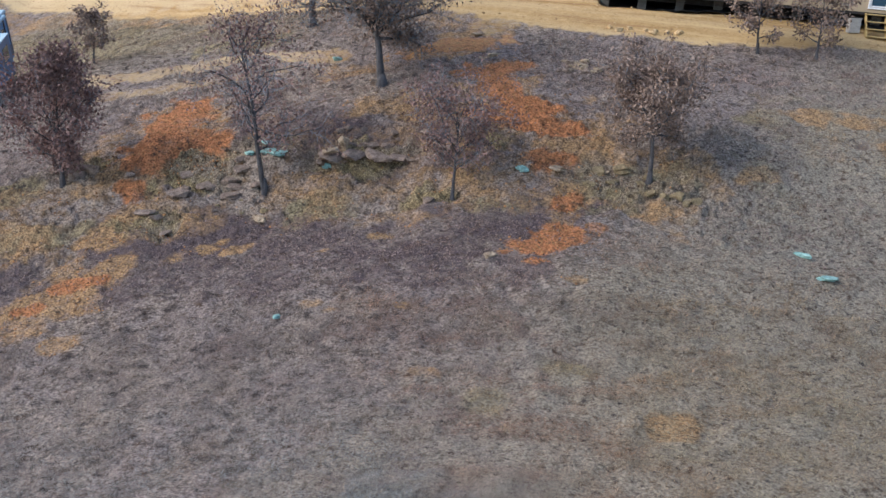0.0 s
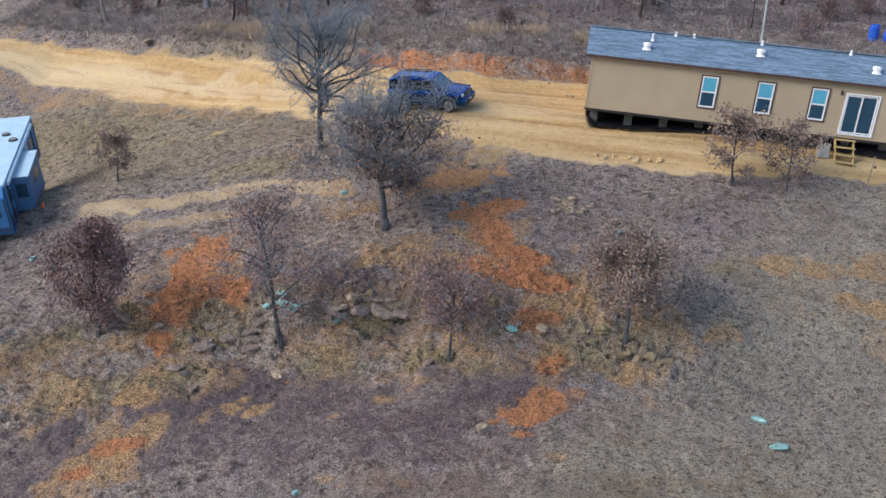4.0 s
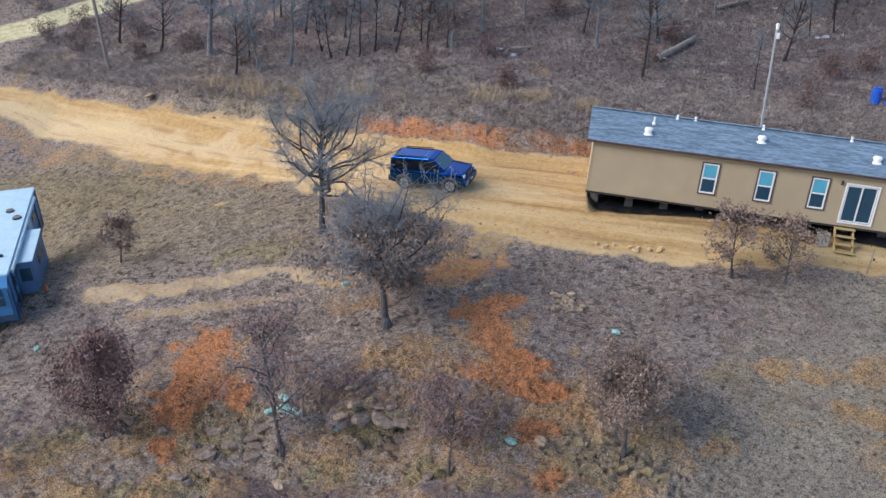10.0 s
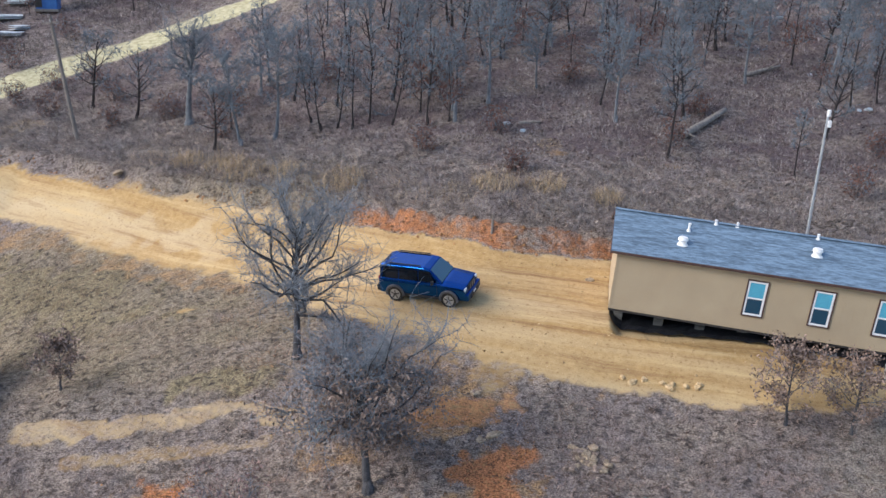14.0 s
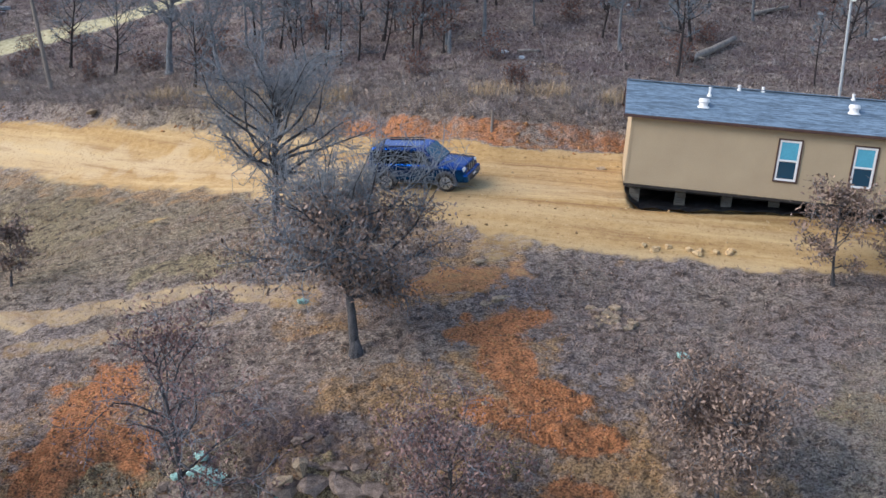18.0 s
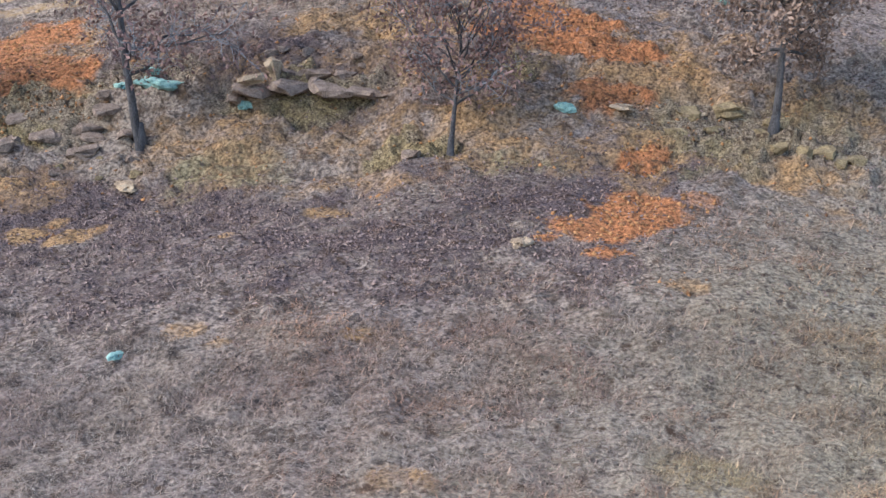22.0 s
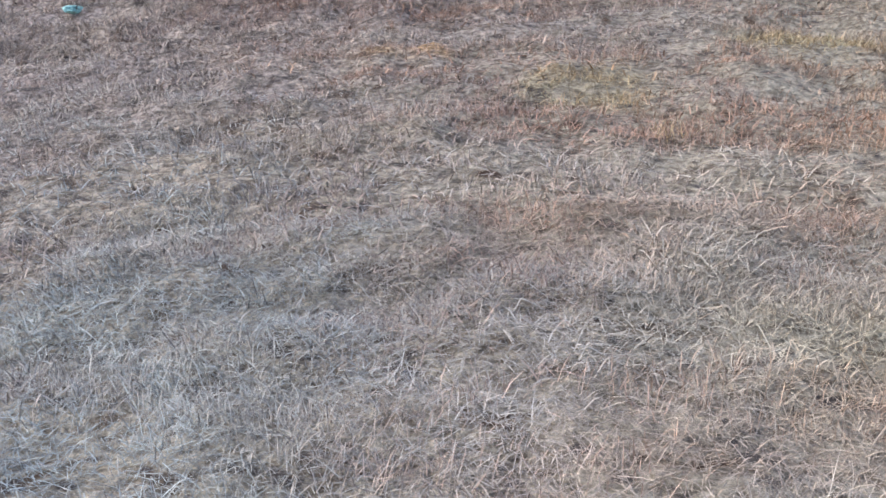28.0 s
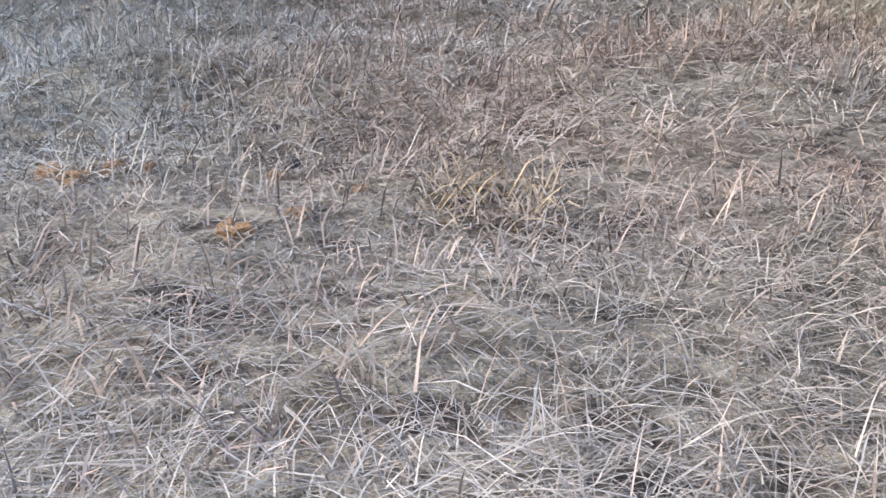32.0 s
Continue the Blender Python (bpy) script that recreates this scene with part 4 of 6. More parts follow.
blades("far_brush", "dark leafless brush beyond the gravel road", STRAW_DARK, 26000, (-64, 0, 78, 118), (0.5, 1.5), (0.02, 0.05), (0, 60), 15, lambda x, y: np.clip((y - 101 - 0.85 * (x + 8)) / 2 - 1.2, 0, 1) * np.clip(3.5 * fbm(x * 0.25, y * 0.25, 46, 3) - 1.0, 0.08, 1), category="brush")


# ---- trees ----
def limb_line(g, start, direction, length, steps, wander, lift):
    """A crooked line of points; lift bends it upwards."""
    pts, d = [np.array(start, float)], np.array(direction, float)
    for _ in range(steps):
        d = d + g.normal(size=3) * wander + np.array([0, 0, lift])
        d /= np.linalg.norm(d)
        pts.append(pts[-1] + d * length / steps)
    return np.array(pts)


def sweep(lines):
    """Tapered tubes along lines of (points, r0, r1, sides), as vertices and faces."""
    vs, fs = [], []
    for pts, r0, r1, sides in lines:
        base, k = len(vs), len(pts)
        for i, p in enumerate(pts):
            d = pts[min(i + 1, k - 1)] - pts[max(i - 1, 0)]
            d = d / (np.linalg.norm(d) + 1e-9)
            a = np.cross(d, (0.31, 0.95, 0.12) if abs(d[1]) < 0.9 else (1, 0, 0))
            a /= np.linalg.norm(a)
            b = np.cross(d, a)
            r = r0 + (r1 - r0) * i / (k - 1)
            for s in range(sides):
                t = 2 * math.pi * s / sides
                vs.append(tuple(p + r * (math.cos(t) * a + math.sin(t) * b)))
        for i in range(k - 1):
            for s in range(sides):
                q = (s + 1) % sides
                fs.append((base + i * sides + s, base + i * sides + q, base + (i + 1) * sides + q, base + (i + 1) * sides + s))
        fs.append(tuple(base + (k - 1) * sides + s for s in range(sides)))
    return vs, fs


def tree(name, m, label, seed, h, r, crown_from, reach, limbs, subs, twigs, leaves, leaf_size, leaf_mat, bark, shape="round", lean=(0, 0), lift=0.06, leaf_low=0.0, group="", wander=0.17):
    """A tapered trunk, crooked limbs, fine twigs, and leaves that still hang on. leaf_low: share of leaves kept to the lower crown."""
    g = np.random.default_rng(seed)
    root = thing(name, m, label, "tree", group)
    thin, joints = (0.012, 2) if group else (0.0075, 4)
    trunk = limb_line(g, (0, 0, -0.25), (lean[0], lean[1], 1), h * 0.86, 9, 0.045, 0.02)
    big, fine, spots = [(trunk, r, r * 0.22, 9)], [], []
    flare = [(np.array([(0, 0, -0.3), (0, 0, 0.12), (0, 0, 0.42)]) + trunk[0] * (1, 1, 0), r * 1.7, r * 0.75, 9)]
    big += flare
    for i in range(limbs):
        f = crown_from + (0.98 - crown_from) * (i + g.uniform(0.1, 0.9)) / limbs
        at = trunk[0] + 0
        pos = f * (len(trunk) - 1)
        j = min(int(pos), len(trunk) - 2)
        at = trunk[j] + (trunk[j + 1] - trunk[j]) * (pos - j)
        az = i * 2.4 + g.uniform(-0.5, 0.5)
        u = (f - crown_from) / (1 - crown_from)
        size = {"round": math.sin(math.pi * min(max(0.16 + 0.80 * u, 0), 1)), "cone": 1.05 - 0.85 * u, "fan": 0.65 + 0.35 * math.sin(math.pi * u)}[shape]
        rise = math.tan(radians({"round": 12 + 50 * u, "cone": 22 + 35 * u, "fan": 28 + 35 * u}[shape]))
        length = reach * size * g.uniform(0.75, 1.15)
        line = limb_line(g, at, (math.cos(az), math.sin(az), rise), length * math.sqrt(1 + 0.4 * rise * rise), 6, wander, lift)
        rr = r * (0.42 - 0.22 * u)
        big.append((line, rr, rr * 0.25, 6))
        for s in range(subs):
            t = g.uniform(0.25, 1.0)
            pos = t * 6
            j = min(int(pos), 5)
            p = line[j] + (line[j + 1] - line[j]) * (pos - j)
            d = (line[j + 1] - line[j]) / np.linalg.norm(line[j + 1] - line[j]) + g.normal(size=3) * 0.6 + (0, 0, 0.12)
            sub = limb_line(g, p, d / np.linalg.norm(d), length * g.uniform(0.22, 0.5), joints, 0.2, lift * 0.6)
            fine.append((sub, rr * 0.34, rr * 0.12, 3 if group else 4))
            for _ in range(twigs):
                q = sub[g.integers(1, joints + 1)]
                d = g.normal(size=3) + (0, 0, 0.3)
                tw = limb_line(g, q, d / np.linalg.norm(d), length * g.uniform(0.10, 0.26), 1 if group else 2, 0.25, 0.0)
                fine.append((tw, max(rr * 0.15, thin), max(rr * 0.06, thin * 0.6), 3))
                spots.append(tw[-1])
            spots.append(sub[-1])
    if group:
        mesh_part("trunk", *sweep(big), bark, root, True)
    else:
        mesh_part("trunk", *sweep(big[:2]), bark, root, True)
        for one in big[2:]:
            mesh_part("limb", *sweep([one]), bark, root, True)
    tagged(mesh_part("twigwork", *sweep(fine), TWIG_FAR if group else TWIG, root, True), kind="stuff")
    if leaves:
        spots = np.array(spots)
        if leaf_low:
            spots = spots[spots[:, 2] < np.quantile(spots[:, 2], leaf_low)]
        c = spots[g.integers(0, len(spots), leaves)] + g.normal(size=(leaves, 3)) * (0.055 * reach + 0.03)
        a = g.normal(size=(leaves, 3)) - (0, 0, 0.5)
        a /= np.linalg.norm(a, axis=1)[:, None]
        b = np.cross(a, g.normal(size=(leaves, 3)))
        b /= np.linalg.norm(b, axis=1)[:, None]
        s = g.uniform(0.6, 1.2, leaves)[:, None] * leaf_size
        fold = np.cross(a, b) * s * 0.22
        verts = np.stack([c - a * s, c - b * s * 0.45 + fold, c + a * s, c + b * s * 0.45 + fold], 1).reshape(-1, 3)
        k = np.arange(leaves)[:, None] * 4
        me = raw_mesh("crown", verts, [k + np.array([0, 1, 2]), k + np.array([0, 2, 3])])
        me.materials.append(leaf_mat)
        ob = tagged(new("crown", me), kind="stuff")
        ob.parent = root
    return root


def stand(x, y, turn=0.0, sink=0.0, tilt=(0, 0)):
    return pose(x, y, height(x, y) - sink, tilt[0], tilt[1], turn)


tree("oak_tree", stand(-13.3, 31.85), "young oak with dark wine-red withered leaves on the slope", 3, 4.9, 0.085, 0.14, 2.1, 24, 7, 4, 9500, 0.078, LEAF_WINE, BARK, "round")
tree("oak_tree", stand(-17.5, 30.9), "thin young oak with few withered leaves", 4, 4.4, 0.06, 0.2, 1.4, 20, 6, 6, 1000, 0.06, LEAF_WINE, BARK_PALE, "round")
tree("oak_tree", stand(-6.0, 31.0), "nearly bare oak with a few wine-red leaves beside rocks", 5, 6.2, 0.10, 0.28, 2.5, 22, 6, 5, 3600, 0.066, LEAF_WINE, BARK, "round", (-0.08, 0), 0.02, wander=0.26)
tree("oak_tree", stand(0.43, 29.65), "low spreading oak sapling with thin brown leaves", 6, 3.3, 0.065, 0.44, 2.0, 20, 7, 4, 4200, 0.062, LEAF_WINE, BARK, "fan", (-0.02, 0), -0.03, wander=0.24)
tree("oak_tree", stand(7.0, 30.35), "young oak with a dense crown of brown withered leaves", 7, 4.25, 0.095, 0.50, 1.85, 26, 7, 4, 12000, 0.064, LEAF_RUST, BARK, "round", (0.03, 0), 0.0, wander=0.2)
tree("oak_tree", stand(13.2, 39.2), "slim young oak with brown leaves before the mobile home", 8, 3.6, 0.06, 0.26, 1.5, 14, 6, 3, 2600, 0.08, LEAF_RUST, BARK, "round")
tree("oak_tree", stand(15.6, 38.95), "slim young oak with brown leaves before the mobile home", 9, 3.3, 0.06, 0.26, 1.45, 14, 6, 3, 2400, 0.08, LEAF_RUST, BARK, "round", (0.05, 0))
tree("oak_tree", stand(-16.0, 42.2), "small oak sapling with rust-brown leaves in the meadow", 16, 2.5, 0.045, 0.42, 1.15, 15, 5, 3, 1700, 0.085, LEAF_RUST, BARK, "round", (0, 0), 0.0)
tree("oak_tree", stand(-2.35, 35.85), "stout oak, bare above with brown leaves on the lower crown", 11, 5.6, 0.17, 0.40, 3.15, 36, 11, 14, 7200, 0.085, LEAF_RUST, BARK, "round", (-0.08, 0), 0.0, 0.6, wander=0.2)
tree("bare_tree", stand(-6.0, 42.4), "large bare oak with a wide crown beside the dirt drive", 12, 6.7, 0.18, 0.34, 3.5, 40, 12, 9, 0, 0.06, LEAF_RUST, BARK, "round", (-0.02, 0), 0.03, wander=0.24)
tree("bare_tree", stand(-18.2, 68.6), "tall bare oak with a thick pale trunk on the bank", 13, 6.9, 0.24, 0.5, 2.4, 24, 9, 11, 0, 0.06, LEAF_RUST, BARK_PALE, "fan", (-0.05, 0), 0.03, wander=0.24)

# the bare wood: a few kinds of tree, each repeated at its own turn and size
kinds = [
    tree("bare_tree", stand(-11.1, 69.8), "slender bare tree of the winter wood", 21, 6.0, 0.075, 0.38, 1.6, 15, 6, 7, 0, 0.06, LEAF_RUST, BARK_WOOD, "round", (0.05, 0), 0.08, group="bare trees of the wood"),
    tree("bare_tree", stand(-8.5, 65.0), "slender bare tree of the winter wood", 22, 5.2, 0.065, 0.36, 1.4, 14, 6, 7, 0, 0.06, LEAF_RUST, BARK_WOOD, "fan", (-0.08, 0), 0.08, group="bare trees of the wood"),
    tree("bare_tree", stand(-6.4, 64.6), "slender bare tree of the winter wood", 23, 6.2, 0.07, 0.45, 1.4, 14, 6, 7, 0, 0.06, LEAF_RUST, BARK_WOOD, "round", (0.03, 0), 0.08, group="bare trees of the wood"),
    tree("bare_tree", stand(-4.1, 68.0), "bare oak with crooked limbs in the wood", 24, 5.6, 0.11, 0.3, 2.3, 16, 6, 7, 0, 0.06, LEAF_RUST, BARK_WOOD, "round", (0.08, 0), 0.04, group="bare trees of the wood"),
    tree("bare_tree", stand(-1.6, 67.3), "small tree with rust-red leaves low on it", 25, 5.0, 0.065, 0.2, 1.4, 13, 6, 6, 420, 0.09, LEAF_BUSH, BARK_WOOD, "cone", (0.02, 0), 0.05, 0.5, group="bare trees of the wood"),
    tree("bare_tree", stand(20.5, 71.4), "bare tree with a bleached bluish trunk", 26, 6.8, 0.11, 0.4, 2.1, 17, 8, 11, 0, 0.06, LEAF_RUST, BARK_PALE, "round", (-0.04, 0), 0.05, group="bare trees of the wood"),
]
wood = [(-2.1, 65.8), (-3.7, 74.2), (2.0, 73.8), (5.6, 68.8), (8.4, 73.3), (10.4, 64.5), (12.9, 60.2), (2.3, 66.1), (19.8, 80.8), (15.6, 81.3), (19.7, 58.2), (26.9, 71.4), (26.8, 68.4), (29.0, 69.4),
        (-7.9, 68.3), (-22.6, 70.7), (-14.8, 66.8), (24.7, 79.7), (-0.4, 78.6), (-5.5, 80.8), (-26.9, 73.5), (-40, 92), (-33, 97), (-28, 100), (-45, 96), (-37, 101), (-22, 99), (-30.5, 93)]
rng = random.Random(7)
while len(wood) < 235:
    x, y = rng.uniform(-30, 52), rng.uniform(63, 106)
    road = float(band(np.array([x]), np.array([y]), GRAVEL, 4.5, 0.0)[0])
    thin = 0.25 if y < 70 and x > 4 else 1.0
    if road < 0.1 and rng.random() < thin and x > -16 + (y - 66) * 0.25 and all(math.hypot(x - a, y - b) > 1.3 for a, b in wood):
        wood.append((x, y))
for x, y in wood:
    size = rng.uniform(0.7, 1.2)
    copy_thing(rng.choice(kinds), pose(x, y, height(x, y), rng.uniform(-4, 4), rng.uniform(-4, 4), rng.uniform(0, 360)) @ Matrix.Scale(size, 4))

# low bushes that keep their rust-brown leaves
for i, (x, y, size) in enumerate([(-15.1, 65.4, 1.0), (2.7, 62.4, 0.9), (-1.7, 60.4, 0.9), (13.5, 61.6, 1.0), (22.2, 55.6, 1.1), (3.7, 57.1, 0.7), (-24, 69.5, 0.8), (-20, 70, 0.9), (29, 63, 0.8), (-9, 72, 0.9), (8, 70, 0.8), (-33, 74, 1.1), (-31, 76.5, 1.0), (-28.5, 77.5, 1.2), (-30, 72.5, 0.9), (-25.5, 74, 1.0), (-36, 80, 1.2), (-40, 84, 1.3), (-34, 86, 1.2), (16, 66, 0.8), (33, 66, 1.0), (26, 62, 0.8)]):
    tree("bush", stand(x, y), "low bush with rust-brown withered leaves on the bank", 40 + i, 1.15 * size, 0.03, 0.05, 1.15 * size, 16, 5, 4, 750, 0.07, LEAF_BUSH, BARK, "fan", (0, 0), 0.05, group="bushes on the bank")

# tall golden grass along the bank
for i, (x, y, size) in enumerate([(-12.0, 58.8, 1.0), (-16.1, 61.2, 0.8), (-6.0, 56.3, 1.0), (2.45, 54.6, 1.0), (5.15, 54.8, 0.9), (-9.5, 58.2, 0.8), (-13.6, 60.3, 1.0), (8.2, 53.2, 0.6)]):
    tuft("tall_grass", "tall golden dead grass on the bank", STRAW_GOLD, x, y, int(420 * size), 1.3 * size, (0.5, 1.2), (0.012, 0.026), (5, 45), 60 + i)
blades("bank_golden_grass", "thin golden dead grass along the bank", STRAW_GOLD, 22000, (-20, 10, 52, 66), (0.3, 0.75), (0.010, 0.022), (8, 55), 59, lambda x, y: np.clip(1 - np.abs(y - np.interp(x, BANK_X, BANK_Y) - 2.2) / 2.0, 0, 1) * np.clip(3.2 * fbm(x * 0.8, y * 0.8, 58, 3) - 1.35, 0, 0.8))
blades("bank_long_grass", "long grey dead grass combed down the bank", STRAW_BANK, 120000, (-34, 30, 49, 73), (0.3, 0.75), (0.010, 0.022), (25, 75), 56, lambda x, y: np.clip(1.2 - np.abs(y - np.interp(x, BANK_X, BANK_Y) - 3.0) / 2.6, 0, 1) * np.clip(2.6 * fbm(x * 0.9, y * 0.7, 45, 3) - 0.6, 0.1, 1), 0.0, 0.8)
# The overhang's shadow line is put into these blades' dark colour.
blades("bank_edge_grass", "matted grass hanging over the cut bank, coloured dark as its shadow line", STRAW_DARK, 60000, (-34, 20, 48, 70), (0.3, 0.65), (0.012, 0.026), (25, 95), 57, lambda x, y: np.clip(1.3 - np.abs(y - np.interp(x, BANK_X, BANK_Y) - 0.75) / 0.35, 0, 1), 0.0, 0.9)
tuft("tall_grass", "pale tussock of long dry grass in the meadow", STRAW_GREY, 1.42, 16.3, 180, 0.16, (0.12, 0.28), (0.002, 0.0045), (15, 75), 80)
clods("dark_stub", "dark rotten stub lying in the straw", BARK, 1, (0.068, 0.078, 15.96, 15.97), (0.03, 0.031), 110, lambda x, y: 1.0 + 0 * x, "stub")
tuft("tall_grass", "golden brown tussock of long dry grass", STRAW_GOLD, 0.45, 15.72, 260, 0.12, (0.07, 0.18), (0.002, 0.004), (35, 85), 81)
tuft("tall_grass", "bleached tussock of long dry grass", STRAW_GREY, 1.35, 17.95, 420, 0.28, (0.15, 0.35), (0.003, 0.007), (45, 85), 82)
tuft("tall_grass", "bleached tussock of long dry grass", STRAW_GREY, -0.55, 15.75, 160, 0.14, (0.10, 0.2), (0.003, 0.006), (25, 80), 83)
tuft("tall_grass", "golden tussock of dry grass in the meadow", STRAW_GOLD, 1.7, 19.9, 90, 0.15, (0.10, 0.25), (0.003, 0.006), (15, 70), 84)


# ---- rocks ----
def rock(name, x, y, size, seed, mat_, label, sink=0.3, turn=0.0, group="", flat=1.0):
    bm = bmesh.new()
    bmesh.ops.create_icosphere(bm, subdivisions=3, radius=0.5)
    off = Vector((seed * 3.7, seed * 1.3, 0))
    for v in bm.verts:
        n = v.co.normalized()
        k = 1 + 0.55 * noise.noise(n * 1.3 + off) + 0.22 * noise.noise(n * 3.5 + off)
        v.co = Vector((n.x * size[0], n.y * size[1], n.z * size[2])) * 0.5 * k
        v.co += Vector((n.x * size[0], n.y * size[1], 0)) * 0.10 * noise.noise(n * 6 + off)
        v.co.z = min(v.co.z, size[2] * (0.36 + 0.18 * noise.noise(n * 2.6 + off)) * flat)
    ob = part(name, bm, mat_, None)
    ob.matrix_world = pose(x, y, height(x, y) + size[2] * (0.5 - sink) * 0.8, rng.uniform(-8, 8), rng.uniform(-8, 8), turn)
    return tagged(ob, label, "rock", group)


def crag(x, y, size, seed, mat_, label, lift=0.0, turn=0.0, tilt=(0, 0), group="", name="rock"):
    """A broken block of stone: flat faces with chipped corners; lift: height of its foot over the ground."""
    g = np.random.default_rng(seed)
    bm = bmesh.new()
    for _ in range(20):
        q = g.normal(size=3)
        q /= np.linalg.norm(q)
        q = np.sign(q) * np.abs(q) ** 0.6 * g.uniform(0.75, 1.05)
        bm.verts.new((q[0] * size[0] * 0.55, q[1] * size[1] * 0.55, size[2] * (0.5 + 0.5 * q[2])))
    bmesh.ops.convex_hull(bm, input=bm.verts[:])
    bmesh.ops.delete(bm, geom=[v for v in bm.verts if not v.link_faces], context="VERTS")
    bmesh.ops.subdivide_edges(bm, edges=bm.edges[:], cuts=1, use_grid_fill=True)
    off = Vector((seed * 1.7, seed * 0.9, 0))
    for v in bm.verts:
        v.co += Vector((1, 1, 1)) * 0.16 * min(size) * noise.noise(v.co * 7 + off)
    bmesh.ops.recalc_face_normals(bm, faces=bm.faces[:])
    ob = part(name, bm, mat_, None)
    ob.matrix_world = pose(x, y, height(x, y) + lift, tilt[0], tilt[1], turn)
    return tagged(ob, label, "rock", group)


# the broken ledge: thick slabs over a hollow, smaller blocks behind and on top
for i, (x, y, sx, sy, sz, foot_z, t) in enumerate([(-3.75, 31.75, 1.0, 1.0, 0.26, -6.86, 6), (-2.95, 31.7, 1.1, 1.1, 0.30, -6.80, -4), (-2.1, 31.65, 1.1, 1.0, 0.28, -6.80, 5), (-1.4, 31.55, 0.8, 0.8, 0.22, -6.82, -8),
                                                   (-3.3, 32.2, 0.8, 0.6, 0.36, -6.62, 20), (-2.5, 32.2, 0.9, 0.6, 0.30, -6.58, -12), (-1.8, 32.15, 0.7, 0.5, 0.24, -6.55, 15), (-4.15, 31.6, 0.45, 0.4, 0.28, -7.1, 35), (-1.0, 31.4, 0.5, 0.4, 0.22, -6.9, 60)]):
    crag(x, y, (sx, sy, sz), 301 + i, STONE, "grey weathered slab of the broken ledge", foot_z - height(x, y), t, (6 + 4 * (-1) ** i, 3), "stones of the ledge")
crag(-3.45, 31.8, (0.36, 0.32, 0.6), 320, STONE_TAN, "upright pale block standing on the ledge", -6.62 - height(-3.45, 31.8), 25, (0, 16), "stones of the ledge")
crag(-3.75, 31.55, (0.6, 0.4, 0.22), 321, STONE_TAN, "pale broken stone lying on the ledge", -6.64 - height(-3.75, 31.55), 35, (0, -12), "stones of the ledge")
for i, (x, y, sx) in enumerate([(-3.6, 32.8, 0.35), (-3.3, 32.9, 0.28), (-2.75, 32.75, 0.3), (-1.65, 32.45, 0.3), (-1.5, 32.3, 0.22), (-3.0, 32.6, 0.2), (-2.2, 32.65, 0.24), (-0.3, 29.5, 0.45), (-0.5, 32.2, 0.4), (0.2, 31.3, 0.4)]):
    crag(x, y, (sx * 1.2, sx * 0.8, sx * 0.6), 330 + i, STONE, "grey lichened stone half sunk in the slope", -0.05, i * 37, (5, -6), "grey stones on the slope")
# the outcrop by the bare oak: low blocks stepping down the slope
g = np.random.default_rng(350)
for i in range(16):
    u, v = g.uniform(-1, 1), g.uniform(-1, 1)
    x, y = -8.0 + 1.15 * u, 31.45 + 0.55 * v
    sx = g.uniform(0.2, 0.6)
    crag(x, y, (sx * 1.5, sx * g.uniform(0.8, 1.2), g.uniform(0.14, 0.24)), 351 + i, STONE, "grey jointed slab of a low outcrop", g.uniform(-0.1, -0.03), g.uniform(-30, 30), (g.uniform(12, 26), g.uniform(-10, 4)), "blocks of the outcrop")
for i in range(14):
    x, y, sx = -6.9 + g.uniform(-0.9, 1.2), 30.7 + g.uniform(-0.5, 0.4), g.uniform(0.2, 0.5)
    crag(x, y, (sx, sx * 0.8, sx * 0.5), 380 + i, STONE if i % 3 else STONE_OLIVE, "grey jointed block of a low outcrop", -0.14, g.uniform(0, 180), (g.uniform(-8, 20), 0), "blocks of the outcrop")
for i, (x, y, sx, sz) in enumerate([(-12.6, 32.7, 0.9, 0.4), (-12.9, 32.2, 0.7, 0.4), (-12.2, 32.4, 0.5, 0.3), (-10.9, 31.9, 0.6, 0.2), (-9.9, 30.2, 0.8, 0.2), (-9.4, 30.0, 0.5, 0.2), (-9.0, 29.7, 0.6, 0.18)]):
    crag(x, y, (sx, sx * 0.6, sz), 400 + i, STONE, "grey lichened stone half sunk in the slope", -0.08, i * 41, (6, 4), "grey stones on the slope")
# olive bedded slabs at the foot of the leafy oak
for i in range(13):
    u = i / 12
    x, y = 4.9 + 3.4 * u + g.uniform(-0.2, 0.2), 30.15 + 0.35 * math.sin(5 * u) + g.uniform(-0.4, 0.4)
    sx = g.uniform(0.25, 0.6)
    crag(x, y, (sx * 1.2, sx * 0.8, g.uniform(0.2, 0.32)), 420 + i, STONE_OLIVE, "olive lichened slab bedded in the slope", g.uniform(-0.21, -0.11), g.uniform(-35, 35), (g.uniform(4, 20), g.uniform(-7, 7)), "olive slabs on the slope")
for i in range(9):
    rock("rock", 7.4 + 0.38 * i + rng.uniform(-0.25, 0.25), 40.8 - 0.03 * i + rng.uniform(-0.3, 0.3), (rng.uniform(0.15, 0.42), 0.25, 0.24), 270 + i, STONE_PALE, "small tan stone at the foot of the drive", 0.35, i * 31, "stones below the drive")
